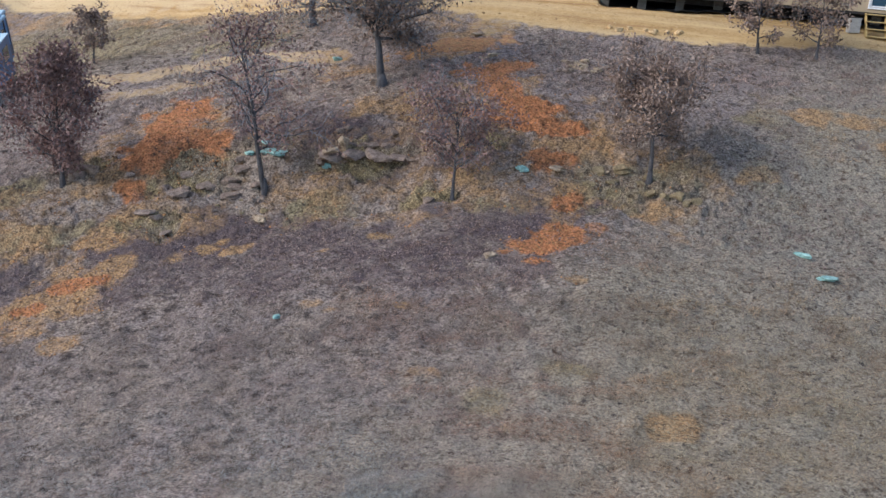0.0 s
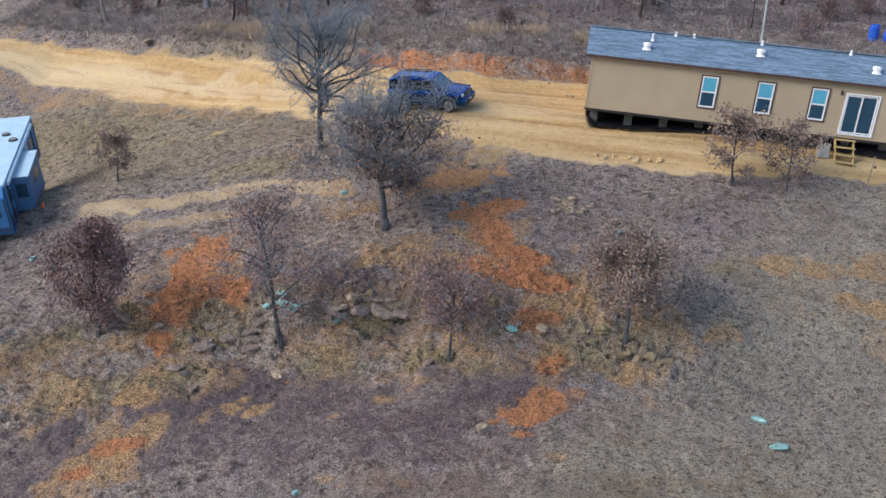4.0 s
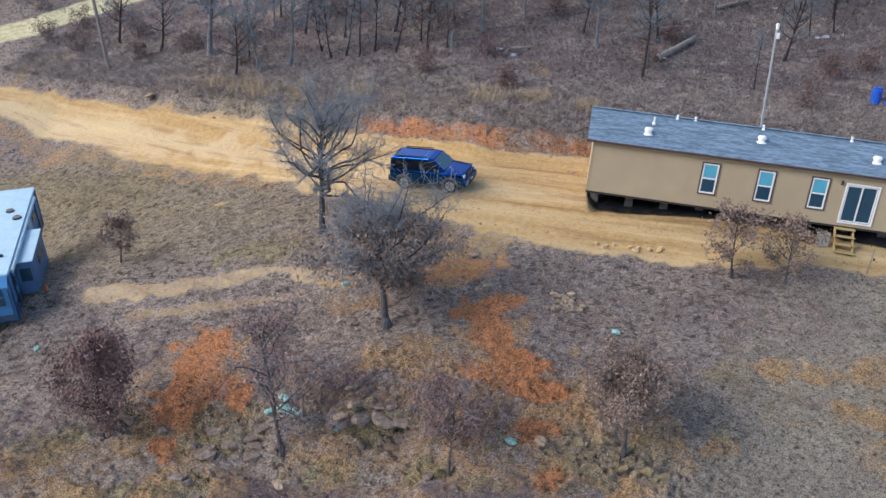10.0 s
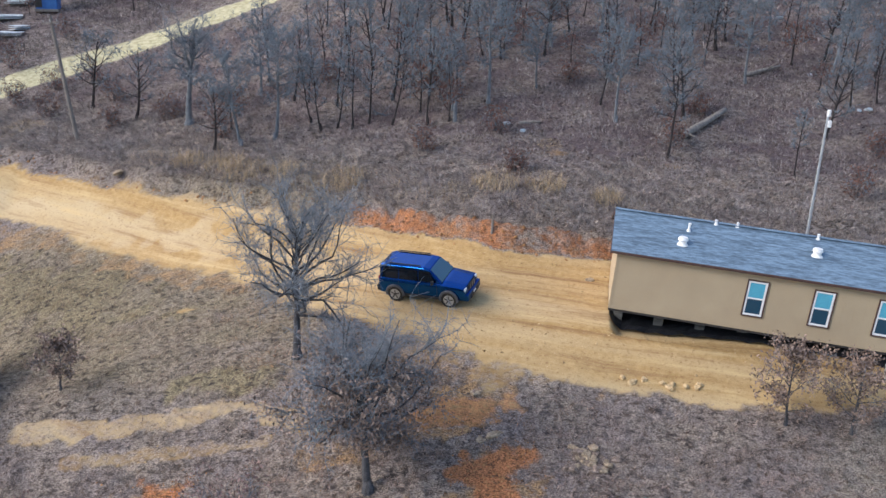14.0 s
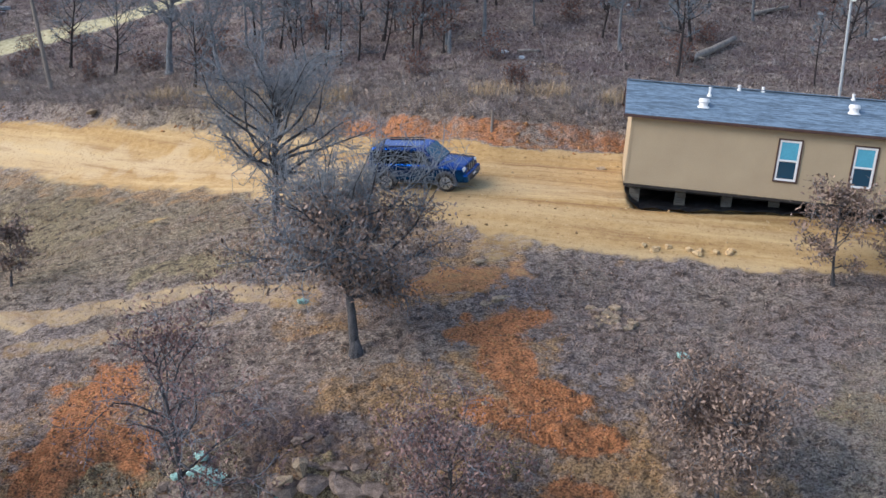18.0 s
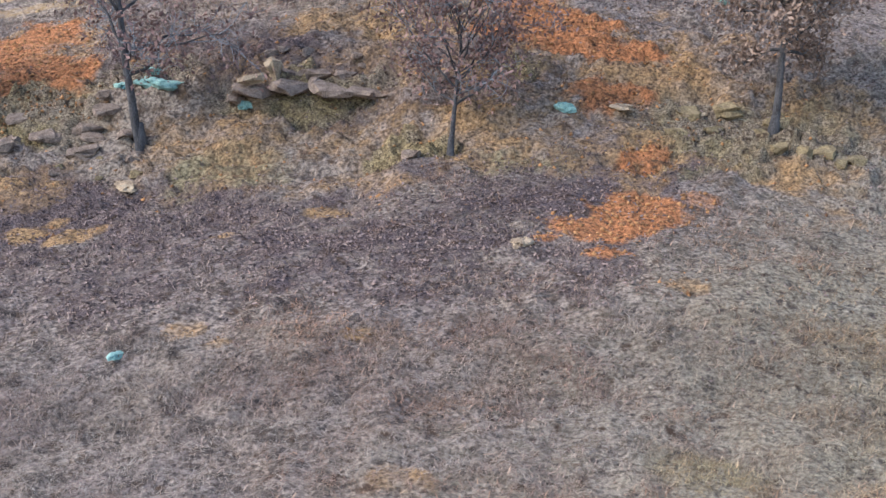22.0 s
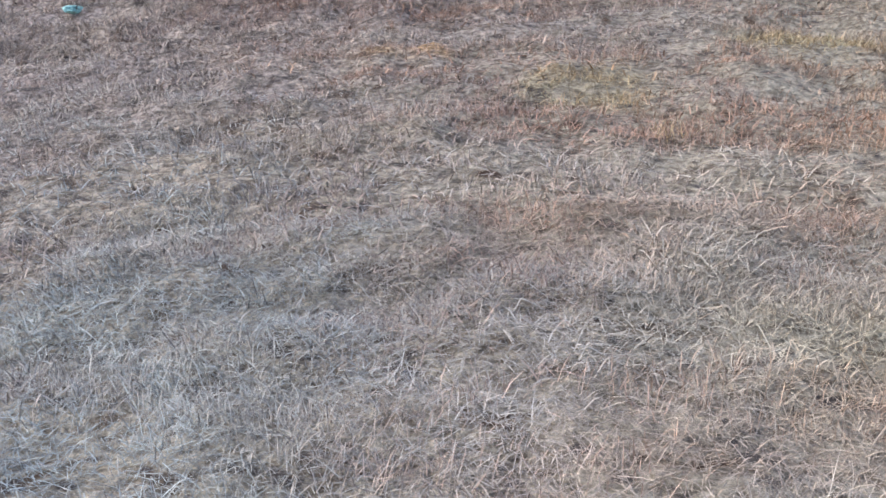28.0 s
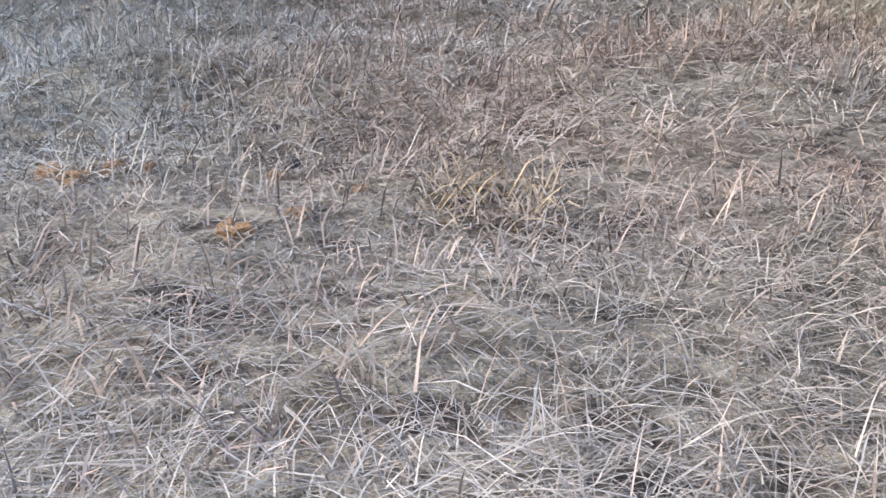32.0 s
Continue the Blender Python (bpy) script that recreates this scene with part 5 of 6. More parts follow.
for i, (x, y, sx, sy, sz) in enumerate([(5.4, 30.7, 0.5, 0.4, 0.2), (1.55, 26.65, 0.45, 0.3, 0.2), (3.9, 30.6, 0.6, 0.4, 0.2), (1.5, 33.6, 0.22, 0.2, 0.18), (2.1, 38.1, 0.7, 0.4, 0.3), (1.6, 37.9, 0.4, 0.35, 0.25),
                                        (-6.0, 30.0, 0.6, 0.4, 0.2), (6.7, 47.5, 0.45, 0.35, 0.3), (-20.5, 61.5, 0.9, 0.6, 0.4), (-18.0, 40.6, 0.4, 0.3, 0.25), (-16.6, 42.0, 0.35, 0.3, 0.25), (1.4, 40.0, 0.5, 0.4, 0.15)]):
    rock("rock", x, y, (sx, sy, sz * 0.8), 31 + i, STONE_TAN, "tan sandstone lying in the clay", 0.55, i * 53, "tan stones on the slope")
for i, (x, y, sx, sy, sz) in enumerate([(-6.0, 32.35, 0.75, 0.6, 0.3), (-5.65, 31.95, 0.7, 0.4, 0.25), (-6.75, 32.2, 0.4, 0.3, 0.25), (-6.2, 32.7, 0.5, 0.35, 0.2), (2.78, 30.6, 0.4, 0.3, 0.25), (-3.95, 31.6, 0.3, 0.25, 0.25), (-4.4, 24.65, 0.32, 0.16, 0.12), (7.35, 35.5, 0.55, 0.35, 0.2), (11.3, 27.7, 0.5, 0.3, 0.2), (11.7, 26.6, 0.7, 0.4, 0.2),
                                        (-4.4, 38.6, 0.4, 0.3, 0.2), (-18.2, 37.2, 0.4, 0.3, 0.25)]):
    rock("rock", x, y, (sx, sy, sz), 51 + i, STONE_TEAL, "stone covered with pale teal lichen", 0.3, i * 41, "teal stones on the slope")
for i in range(34):
    a, d = rng.uniform(0, 6.28), rng.uniform(0, 1) ** 0.7
    s = rng.uniform(0.12, 0.34)
    rock("rock", 5.4 + 1.1 * d * math.cos(a), 37.2 + 0.65 * d * math.sin(a), (s * 1.3, s, s * 0.7), 70 + i, STONE_TAN if i % 3 else STONE, "small stone of a loose heap", 0.35, i * 29, "stones of the loose heap")
for i, (x, y, s) in enumerate([(0.079, 15.537, 0.05), (0.16, 15.615, 0.035), (-0.298, 15.852, 0.05), (-0.25, 15.94, 0.045), (-0.19, 15.95, 0.03), (-0.36, 15.9, 0.05), (0.07, 15.9, 0.03), (0.24, 15.76, 0.026), (-0.46, 15.8, 0.03), (-0.24, 16.37, 0.04), (0.13, 15.78, 0.022)]):
    rock("pebble", x, y, (s * 1.1, s, s * 0.9), 120 + i, STONE_PEBBLE, "orange-brown pebble lying in the straw", 0.35, i * 71, "pebbles in the straw")

# ---- mobile home on piers ----
SIDING = material("tan_siding", (0.44, 0.35, 0.24), (0.385, 0.30, 0.205), 0.8, 0.7, 0.05, fine=30)
TRIM = material("brown_trim", (0.10, 0.055, 0.048), (0.06, 0.035, 0.032), 3, 0.6, 0)
SHINGLE = material("slate_shingles", (0.19, 0.275, 0.37), (0.085, 0.125, 0.175), 1.9, 0.92, 0.5, fine=3.5, stretch=(0.55, 2.6, 1), crisp=0.2)
VINYL = material("white_vinyl", (0.82, 0.82, 0.83), (0.72, 0.72, 0.74), 2, 0.4, 0)
PANE = glass_dark("sky_reflecting_glass", (0.02, 0.06, 0.10))
# The sky's reflection in the upper panes, put into a flat cyan colour.
SKY_GLINT = material("pale_blue_sky_reflection", (0.10, 0.40, 0.55), (0.08, 0.32, 0.46), 2, 0.6, 0)
WHITE_METAL = material("white_roof_vent", (0.85, 0.85, 0.85), (0.7, 0.7, 0.72), 5, 0.45, 0.05)
CONCRETE = material("concrete_block", (0.42, 0.40, 0.38), (0.28, 0.27, 0.26), 6, 0.95, 0.4)
# CONCRETE again, with the shade under the home put into the colour.
PIER = material("shaded_pier_block", (0.21, 0.195, 0.18), (0.13, 0.12, 0.11), 6, 0.95, 0.4)
PLASTIC_BLACK = material("black_plastic_sheet", (0.03, 0.032, 0.038), (0.012, 0.012, 0.015), 4, 0.35, 0.4)
STEEL_DARK = material("dark_steel_beam", (0.05, 0.045, 0.045), (0.025, 0.022, 0.022), 5, 0.7, 0.1)
WOOD_NEW = material("yellow_treated_lumber", (0.55, 0.42, 0.20), (0.40, 0.28, 0.12), 4, 0.8, 0.2, stretch=(0.3, 3, 3))

HOME = pose(7.03, 44.14, -0.76, 0, 3.5, -10.1)
LEN, DEEP, TALL = 18.3, 4.7, 2.62
home = thing("mobile_home", HOME, "tan mobile home with a slate-grey shingle roof on block piers", "house")
OPEN = [(5.40, 0.68, 0.76, 1.50), (8.02, 0.68, 0.76, 1.50), (10.50, 0.68, 0.76, 1.50), (15.4, 1.3, 0.7, 0.9)]
DOOR = (12.05, 0.16, 1.54, 1.95)


def wall_with_holes(length, tall, thick, holes):
    """A wall in x and z, y from 0 to thick, with rectangular openings right through it."""
    bm = bmesh.new()
    cuts_x = sorted({0, length, *(v for x, z, w, h in holes for v in (x, x + w))})
    cuts_z = sorted({0, tall, *(v for x, z, w, h in holes for v in (z, z + h))})
    inside = lambda x, z: any(a < x < a + w and b < z < b + h for a, b, w, h in holes)
    for x0, x1 in zip(cuts_x, cuts_x[1:]):
        for z0, z1 in zip(cuts_z, cuts_z[1:]):
            if not inside((x0 + x1) / 2, (z0 + z1) / 2):
                block((x1 - x0, thick, z1 - z0), ((x0 + x1) / 2, thick / 2, (z0 + z1) / 2), bm=bm)
    bmesh.ops.remove_doubles(bm, verts=bm.verts[:], dist=0.0005)
    return bm


front = part("wall", wall_with_holes(LEN, TALL, 0.12, OPEN + [DOOR]), SIDING, home)
part("wall", block((0.12, DEEP - 0.246, TALL), (0.06, DEEP / 2, TALL / 2)), SIDING, home)
part("wall", block((0.12, DEEP - 0.246, TALL), (LEN - 0.06, DEEP / 2, TALL / 2)), SIDING, home)
part("wall", block((LEN, 0.12, TALL), (LEN / 2, DEEP - 0.06, TALL / 2)), SIDING, home)
part("floor_deck", block((LEN - 0.01, DEEP - 0.01, 0.1), (LEN / 2, DEEP / 2, -0.054)), STEEL_DARK, home)
part("inner_wall", block((LEN - 0.4, 0.08, TALL - 0.1), (LEN / 2, 2.6, TALL / 2)), SIDING, home)
for i in range(44):
    s = 0.2 + i * 0.41
    holes = [(x, z, w, h) for x, z, w, h in OPEN + [DOOR] if x - 0.14 < s < x + w + 0.14]
    top = TALL - 0.08
    if not holes:
        part("siding_groove_batten", block((0.010, 0.004, top), (s, -0.002, top / 2)), SIDING, home)
part("corner_trim", block((0.09, 0.02, TALL), (0.045, -0.012, TALL / 2), 0.004), SIDING, home)
part("skirt_trim", block((LEN, 0.02, 0.09), (LEN / 2, -0.012, 0.045), 0.004), SIDING, home)
# roof: two slopes of overlapping shingle courses on a deck
RISE, OVER = 1.0, 0.28
slope = math.atan2(RISE, DEEP / 2)
for side in (0, 1):
    turn = Matrix.Rotation(slope if side == 0 else -slope, 4, "X")
    half = math.hypot(DEEP / 2 + OVER, (DEEP / 2 + OVER) * math.tan(slope))
    y = DEEP / 2 + (-1 if side == 0 else 1) * (DEEP / 2 + OVER) / 2
    z = TALL + 0.09 + RISE / 2 - (OVER * math.tan(slope)) / 2
    deck = part("roof_slope", block((LEN + 2 * OVER, half, 0.05), (LEN / 2, y, z), turn=turn), SHINGLE, home)
    courses = 17
    for c in range(courses):
        t = (c + 0.5) / courses - 0.5
        d = Vector((0, t * half, 0.036))
        d.rotate(turn.to_euler())
        tilt = Matrix.Rotation((slope - 0.035) if side == 0 else -(slope - 0.035), 4, "X")
        part("shingle_course", block((LEN + 2 * OVER + 0.02, half / courses + 0.03, 0.012), (LEN / 2, y + d.y, z + d.z), turn=tilt), SHINGLE, deck)
part("ridge_cap", block((LEN + 2 * OVER, 0.26, 0.03), (LEN / 2, DEEP / 2, TALL + RISE + 0.155), 0.01), SHINGLE, home)
ez = TALL + 0.09 - OVER * math.tan(slope)
part("fascia", block((LEN + 2 * OVER, 0.03, 0.11), (LEN / 2, -OVER - 0.018, ez + 0.0), 0.006), TRIM, home, "reddish-brown fascia board")
part("fascia", block((LEN + 2 * OVER, 0.03, 0.15), (LEN / 2, DEEP + OVER + 0.018, ez - 0.02), 0.006), TRIM, home)
part("soffit", block((LEN + 2 * OVER, OVER, 0.02), (LEN / 2, -OVER / 2, TALL - 0.03)), SIDING, home)
for x in (-OVER - 0.016, LEN + OVER + 0.016):
    part("gable_board", prism([(-OVER, ez - 0.1), (-OVER, ez + 0.05), (DEEP / 2, TALL + RISE + 0.13), (DEEP + OVER, ez + 0.05), (DEEP + OVER, ez - 0.1), (DEEP / 2, TALL + RISE - 0.02)], -0.015, 0.015), TRIM, home).matrix_local = Matrix.Translation((x, 0, 0)) @ pose(0, 0, 0, 0, 0, 90)
for x in (0.05, LEN - 0.05):
    part("gable_wall", prism([(0.1, TALL), (DEEP - 0.1, TALL), (DEEP / 2, TALL + RISE - 0.03)], -0.05, 0.05), SIDING, home).matrix_local = Matrix.Translation((x, 0, 0)) @ pose(0, 0, 0, 0, 0, 90)

for x, z, w, h in OPEN:
    win = part("window", frame_bars(w, h, 0.05, 0.06), TRIM, home, "single-hung window with a dark brown surround")
    win.matrix_local = Matrix.Translation((x, -0.034, z))
    bars = frame_bars(w - 0.16, h - 0.16, 0.08, 0.07)
    block((w - 0.16, 0.065, 0.07), ((w - 0.16) / 2, 0, (h - 0.16) / 2), 0.006, bm=bars)
    part("window_frame", bars, VINYL, win, "white vinyl sash").location = (0.08, 0.03, 0.08)
    part("pane", block((w - 0.1, 0.012, h / 2 - 0.1), (w / 2, 0.03, h * 0.25)), PANE, win)
    part("pane", block((w - 0.1, 0.012, h / 2 - 0.1), (w / 2, 0.03, h * 0.75)), PANE, win)
    # Added sheet on the upper pane; its colour paints the reflected sky.
    part("sky_reflection", block((w - 0.1, 0.01, h * 0.48), (w / 2, 0.02, h * 0.75)), SKY_GLINT, win, "cyan sheet on the upper pane, coloured as the sky's reflection")
x, z, w, h = DOOR
sliding = part("sliding_door", frame_bars(w - 0.12, h - 0.12, 0.07, 0.09), VINYL, home, "white-framed sliding glass door")
sliding.matrix_local = Matrix.Translation((x + 0.06, -0.02, z + 0.06))
for k in (0, 1):
    leaf = part("door_leaf", frame_bars((w - 0.36) / 2, h - 0.28, 0.06, 0.04), VINYL, sliding)
    leaf.location = (0.065 + k * ((w - 0.36) / 2 + 0.1), 0.01 + 0.045 * k, 0.08)
    part("pane", block(((w - 0.36) / 2, 0.012, h - 0.28), ((w - 0.36) / 4, 0.0, (h - 0.28) / 2)), PANE, sliding).location = leaf.location
part("door_handle", block((0.03, 0.04, 0.25), (0.86, -0.05, 1.0), 0.008), STEEL_DARK, sliding)
lamp = part("wall_lamp", block((0.1, 0.1, 0.2), (x - 0.22, -0.06, 2.1), 0.02), STEEL_DARK, home, "dark porch lamp beside the sliding door")


def roof_z(y):
    return TALL + 0.13 + y * math.tan(slope)


def at_roof(name, x, y, mk, mat_, label):
    ob = part(name, mk, mat_, home, label)
    ob.location = (x, y, roof_z(y))
    return ob


for x, y in ((2.6, 0.75), (8.05, 1.25), (13.35, 0.8)):
    bm = tube((0, 0, -0.1), (0, 0, 0.16), 0.16, sides=20)
    tube((0, 0, 0.16), (0, 0, 0.30), 0.23, 0.17, 20, bm, 0.03)
    tube((0, 0, -0.05), (0, 0, 0.02), 0.26, 0.2, 20, bm)
    at_roof("roof_vent", x, y, bm, WHITE_METAL, "round white roof vent cap")
for x, y, h in ((2.85, 1.6, 0.32), (14.3, 0.95, 0.35), (4.0, 2.25, 0.18), (4.9, 2.3, 0.16), (8.2, 2.25, 0.2), (12.4, 2.2, 0.2)):
    bm = tube((0, 0, -0.1), (0, 0, h), 0.045, sides=12)
    tube((0, 0, -0.03), (0, 0, 0.08), 0.1, 0.06, 12, bm)
    tube((0, 0, h - 0.04), (0, 0, h + 0.02), 0.065, sides=12, bm=bm)
    at_roof("vent_pipe", x, y, bm, WHITE_METAL, "white plumbing vent pipe")
for i, x in enumerate(np.arange(0.5, LEN, 1.75)):
    for y in (0.95, DEEP - 0.7):
        w = HOME @ Vector((x, y, 0))
        deep = w.z - height(w.x, w.y) + 0.12
        pier = part("pier", block((0.4, 0.2, 0.19), (x, y, -0.2), 0.008), PIER, home, "stacked concrete block pier" if i == 0 else "")
        for k in range(1, max(1, math.ceil(deep / 0.2))):
            part("concrete_block", block((0.4, 0.2, 0.19), (x, y, -0.2 - 0.2 * k), 0.008), PIER, pier)
for y in (0.9, DEEP - 0.9):
    part("chassis_beam", block((LEN - 0.3, 0.12, 0.25), (LEN / 2, y + 0.28, -0.24), 0.01), STEEL_DARK, home)
bm = bmesh.new()
grid = [[bm.verts.new((u, v, 0)) for u in np.linspace(0.1, LEN - 0.1, 60)] for v in np.linspace(0.12, DEEP - 0.2, 10)]
for r, line in enumerate(grid):
    for v in line:
        w = HOME @ v.co
        edge = 0.25 if r == 0 else 0.1
        v.co.z = (height(w.x, w.y) + edge * (0.5 + noise.noise(Vector((v.co.x * 1.7, v.co.y * 2, 3)))) - w.z) + 0.03
for r in range(9):
    for c in range(59):
        bm.faces.new((grid[r][c], grid[r][c + 1], grid[r + 1][c + 1], grid[r + 1][c]))
sheet = part("plastic_sheet", bm, PLASTIC_BLACK, None)
sheet.matrix_world = HOME
sheet.modifiers.new("thickness", "SOLIDIFY").thickness = 0.01
tagged(sheet, "crumpled black plastic sheet spread under the mobile home", "sheet")

# four-tread wooden steps at the sliding door
foot = HOME @ Vector((12.3, -0.5, 0))
steps = thing("wooden_steps", HOME @ Matrix.Translation((11.95, -0.06, -0.02)), "yellowish lumber steps with four open treads below the sliding door", "steps")
rise = (HOME @ Vector((12.3, -0.9, 0))).z - height(foot.x, foot.y - 0.6) + 0.05
for k in range(4):
    part("tread", block((0.95, 0.27, 0.05), (0.475, -0.14 - 0.25 * k, -0.06 - rise * k / 4), 0.008), WOOD_NEW, steps)
for x in (0.06, 0.89):
    d = math.hypot(1.0, rise)
    part("stringer", block((0.05, d, 0.2), (x, -0.55, -0.12 - rise / 2), 0.006, turn=Matrix.Rotation(math.atan2(rise, 1.0), 4, "X")), WOOD_NEW, steps)
box_ = thing("utility_box", stand(18.15, 41.55), "grey electrical box standing under the mobile home", "box")
part("case", block((0.5, 0.35, 0.6), (0, 0, 0.3), 0.03), CONCRETE, box_)
part("lid", block((0.54, 0.39, 0.05), (0, 0, 0.62), 0.015), CONCRETE, box_)

# ---- dark blue sport utility vehicle ----
PAINT = material("dark_blue_car_paint", (0.006, 0.078, 0.33), (0.005, 0.064, 0.27), 2, 0.12, 0, metal=1.0, spec=0.4, coat=0.15)
# The flares' grey also carries the highlight along their edges.
FLARE = material("satin_grey_flare", (0.13, 0.13, 0.14), (0.08, 0.08, 0.088), 8, 0.45, 0)
CLADDING = material("dull_black_cladding", (0.035, 0.035, 0.038), (0.02, 0.02, 0.022), 8, 0.7, 0.1)
CAR_GLASS = glass_dark("tinted_car_glass", (0.008, 0.012, 0.018))
# Lighter blue base: part of the sky's reflection is put into the tint.
SCREEN_GLASS = glass_dark("sky_reflecting_windscreen", (0.03, 0.10, 0.16))
SCREEN_GLASS.node_tree.nodes["Principled BSDF"].inputs["Specular IOR Level"].default_value = 1.0
TYRE = material("dusty_tyre_rubber", (0.06, 0.052, 0.045), (0.025, 0.023, 0.022), 12, 0.9, 0.2)
ALLOY = material("dusty_alloy_rim", (0.55, 0.54, 0.53), (0.36, 0.35, 0.34), 10, 0.45, 0.1, metal=0.6)
LENS = material("clear_lamp_lens", (0.75, 0.78, 0.8), (0.6, 0.63, 0.66), 9, 0.15, 0, spec=0.8)
LENS_RED = material("red_lamp_lens", (0.35, 0.02, 0.02), (0.2, 0.01, 0.01), 9, 0.2, 0)
cx, cy, yaw = -0.63, 46.15, -20.5
hd = Matrix.Rotation(radians(yaw), 3, "Z")
wheels = [(1.36, -0.79), (1.36, 0.79), (-1.39, -0.79), (-1.39, 0.79)]
grounds = [float(hill(*(Vector((cx, cy)) + (hd @ Vector((a, b, 0))).xy))) for a, b in wheels]
pitch = math.degrees(math.atan2((grounds[0] + grounds[1] - grounds[2] - grounds[3]) / 2, 2.75))
rollc = math.degrees(math.atan2((grounds[1] + grounds[3] - grounds[0] - grounds[2]) / 2, 1.58))
CAR = pose(cx, cy, sum(grounds) / 4 - 0.0, 0, 0, yaw) @ pose(0, 0, 0, rollc, -pitch, 0) @ Matrix.Diagonal((0.93, 0.95, 0.97, 1))
car = thing("sport_utility_vehicle", CAR, "boxy dark blue sport utility vehicle parked on the dirt drive", "car")


def shell(stations):
    """A closed skin through cross-sections: x, and for each a list of (half width, z) from the sill up to the centre line."""
    bm = bmesh.new()
    rings = []
    for x, prof in stations:
        right = [bm.verts.new((x, -y, z)) for y, z in prof]
        left = [bm.verts.new((x, y, z)) for y, z in reversed(prof)]
        rings.append(right + left)
    for a, b in zip(rings, rings[1:]):
        for i in range(len(a)):
            j = (i + 1) % len(a)
            bm.faces.new((a[i], a[j], b[j], b[i]))
    bm.faces.new(rings[0])
    bm.faces.new(rings[-1][::-1])
    bmesh.ops.recalc_face_normals(bm, faces=bm.faces[:])
    bmesh.ops.bevel(bm, geom=[e for e in bm.edges if len(e.link_faces) == 2 and e.calc_face_angle(0) > 0.35], offset=0.035, segments=2, affect="EDGES", profile=0.6)
    return bm


low = lambda hw, belt, hood: [(hw * 0.96, 0.36), (hw, 0.55), (hw, belt - 0.12), (hw * 0.95, belt), (hw * 0.55, hood)]
part("body", shell([(2.22, low(0.76, 0.80, 0.82)), (2.12, low(0.86, 0.98, 1.02)), (1.2, low(0.92, 1.08, 1.14)), (0.95, low(0.92, 1.10, 1.15)), (-1.9, low(0.93, 1.14, 1.15)), (-2.2, low(0.88, 1.12, 1.13)), (-2.25, low(0.84, 1.0, 1.01))]), PAINT, car)
roofp = lambda hw, z0, hw2, z1: [(hw, z0), (hw2, z1 - 0.06), (hw2 * 0.9, z1)]
part("cabin", shell([(1.0, roofp(0.86, 1.08, 0.80, 1.18)), (0.42, roofp(0.87, 1.08, 0.72, 1.72)), (0.1, roofp(0.87, 1.08, 0.72, 1.77)), (-1.9, roofp(0.87, 1.10, 0.71, 1.78)), (-2.12, roofp(0.85, 1.10, 0.68, 1.72)), (-2.2, roofp(0.84, 1.10, 0.74, 1.25))]), PAINT, car)


def pane_quad(name, pts, parent, mat_=None, thick=0.012):
    bm = bmesh.new()
    f = bm.faces.new([bm.verts.new(p) for p in pts])
    bm.normal_update()
    out = bmesh.ops.extrude_face_region(bm, geom=[f])
    n = f.normal.copy()
    bmesh.ops.translate(bm, vec=n * thick, verts=[v for v in out["geom"] if isinstance(v, bmesh.types.BMVert)])
    bmesh.ops.recalc_face_normals(bm, faces=bm.faces[:])
    return part(name, bm, mat_ or CAR_GLASS, parent)


for s in (-1, 1):
    for x0, x1, t0, t1 in ((0.72, -0.12, 0.42, -0.12), (-0.2, -1.12, -0.2, -1.12), (-1.2, -2.02, -1.2, -1.95)):
        pts = [(x0, s * 0.875, 1.16), (x1, s * 0.878, 1.17), (t1, s * 0.752, 1.64), (t0, s * 0.752, 1.62)]
        pane_quad("side_window", pts if s < 0 else pts[::-1], car)
    part("mirror", block((0.12, 0.2, 0.16), (0.62, s * 1.0, 1.2), 0.03), CLADDING, car)
    part("headlight", block((0.2, 0.26, 0.17), (2.09, s * 0.69, 0.88), 0.04), LENS, car)
    part("tail_light", block((0.08, 0.18, 0.3), (-2.22, s * 0.74, 1.0), 0.03), LENS_RED, car)
    part("side_skirt", block((1.9, 0.08, 0.12), (0, s * 0.91, 0.4), 0.02), CLADDING, car)
    part("roof_rail", block((1.7, 0.05, 0.05), (-0.9, s * 0.64, 1.82), 0.015), CLADDING, car)
    for k in (0.78, -0.16, -1.16):
        part("door_gap", block((0.018, 0.012, 0.66), (k, s * 0.924, 0.78), 0.003), CLADDING, car)
    for k in (0.55, -0.4):
        part("door_handle", block((0.16, 0.03, 0.04), (k - 0.45, s * 0.945, 1.02), 0.01), PAINT, car)
pane_quad("windscreen", [(1.03, -0.74, 1.17), (1.03, 0.74, 1.17), (0.46, 0.66, 1.70), (0.46, -0.66, 1.70)], car, SCREEN_GLASS)
pane_quad("rear_window", [(-2.235, 0.68, 1.28), (-2.235, -0.68, 1.28), (-2.165, -0.62, 1.66), (-2.165, 0.62, 1.66)], car)
part("front_bumper", block((0.25, 1.7, 0.34), (2.2, 0, 0.52), 0.06), PAINT, car)
part("lower_grille", block((0.08, 1.0, 0.14), (2.31, 0, 0.44), 0.02), CLADDING, car)
part("rear_bumper", block((0.22, 1.72, 0.3), (-2.27, 0, 0.55), 0.05), CLADDING, car)
grille = part("grille", block((0.06, 0.85, 0.26), (2.2, 0, 0.84), 0.02), CLADDING, car)
for k in (-0.25, 0, 0.25):
    part("grille_bar", block((0.03, 0.03, 0.24), (2.235, k, 0.84), 0.008), ALLOY, grille)
part("number_plate", block((0.02, 0.3, 0.15), (2.335, 0, 0.5), 0.004), VINYL, car)
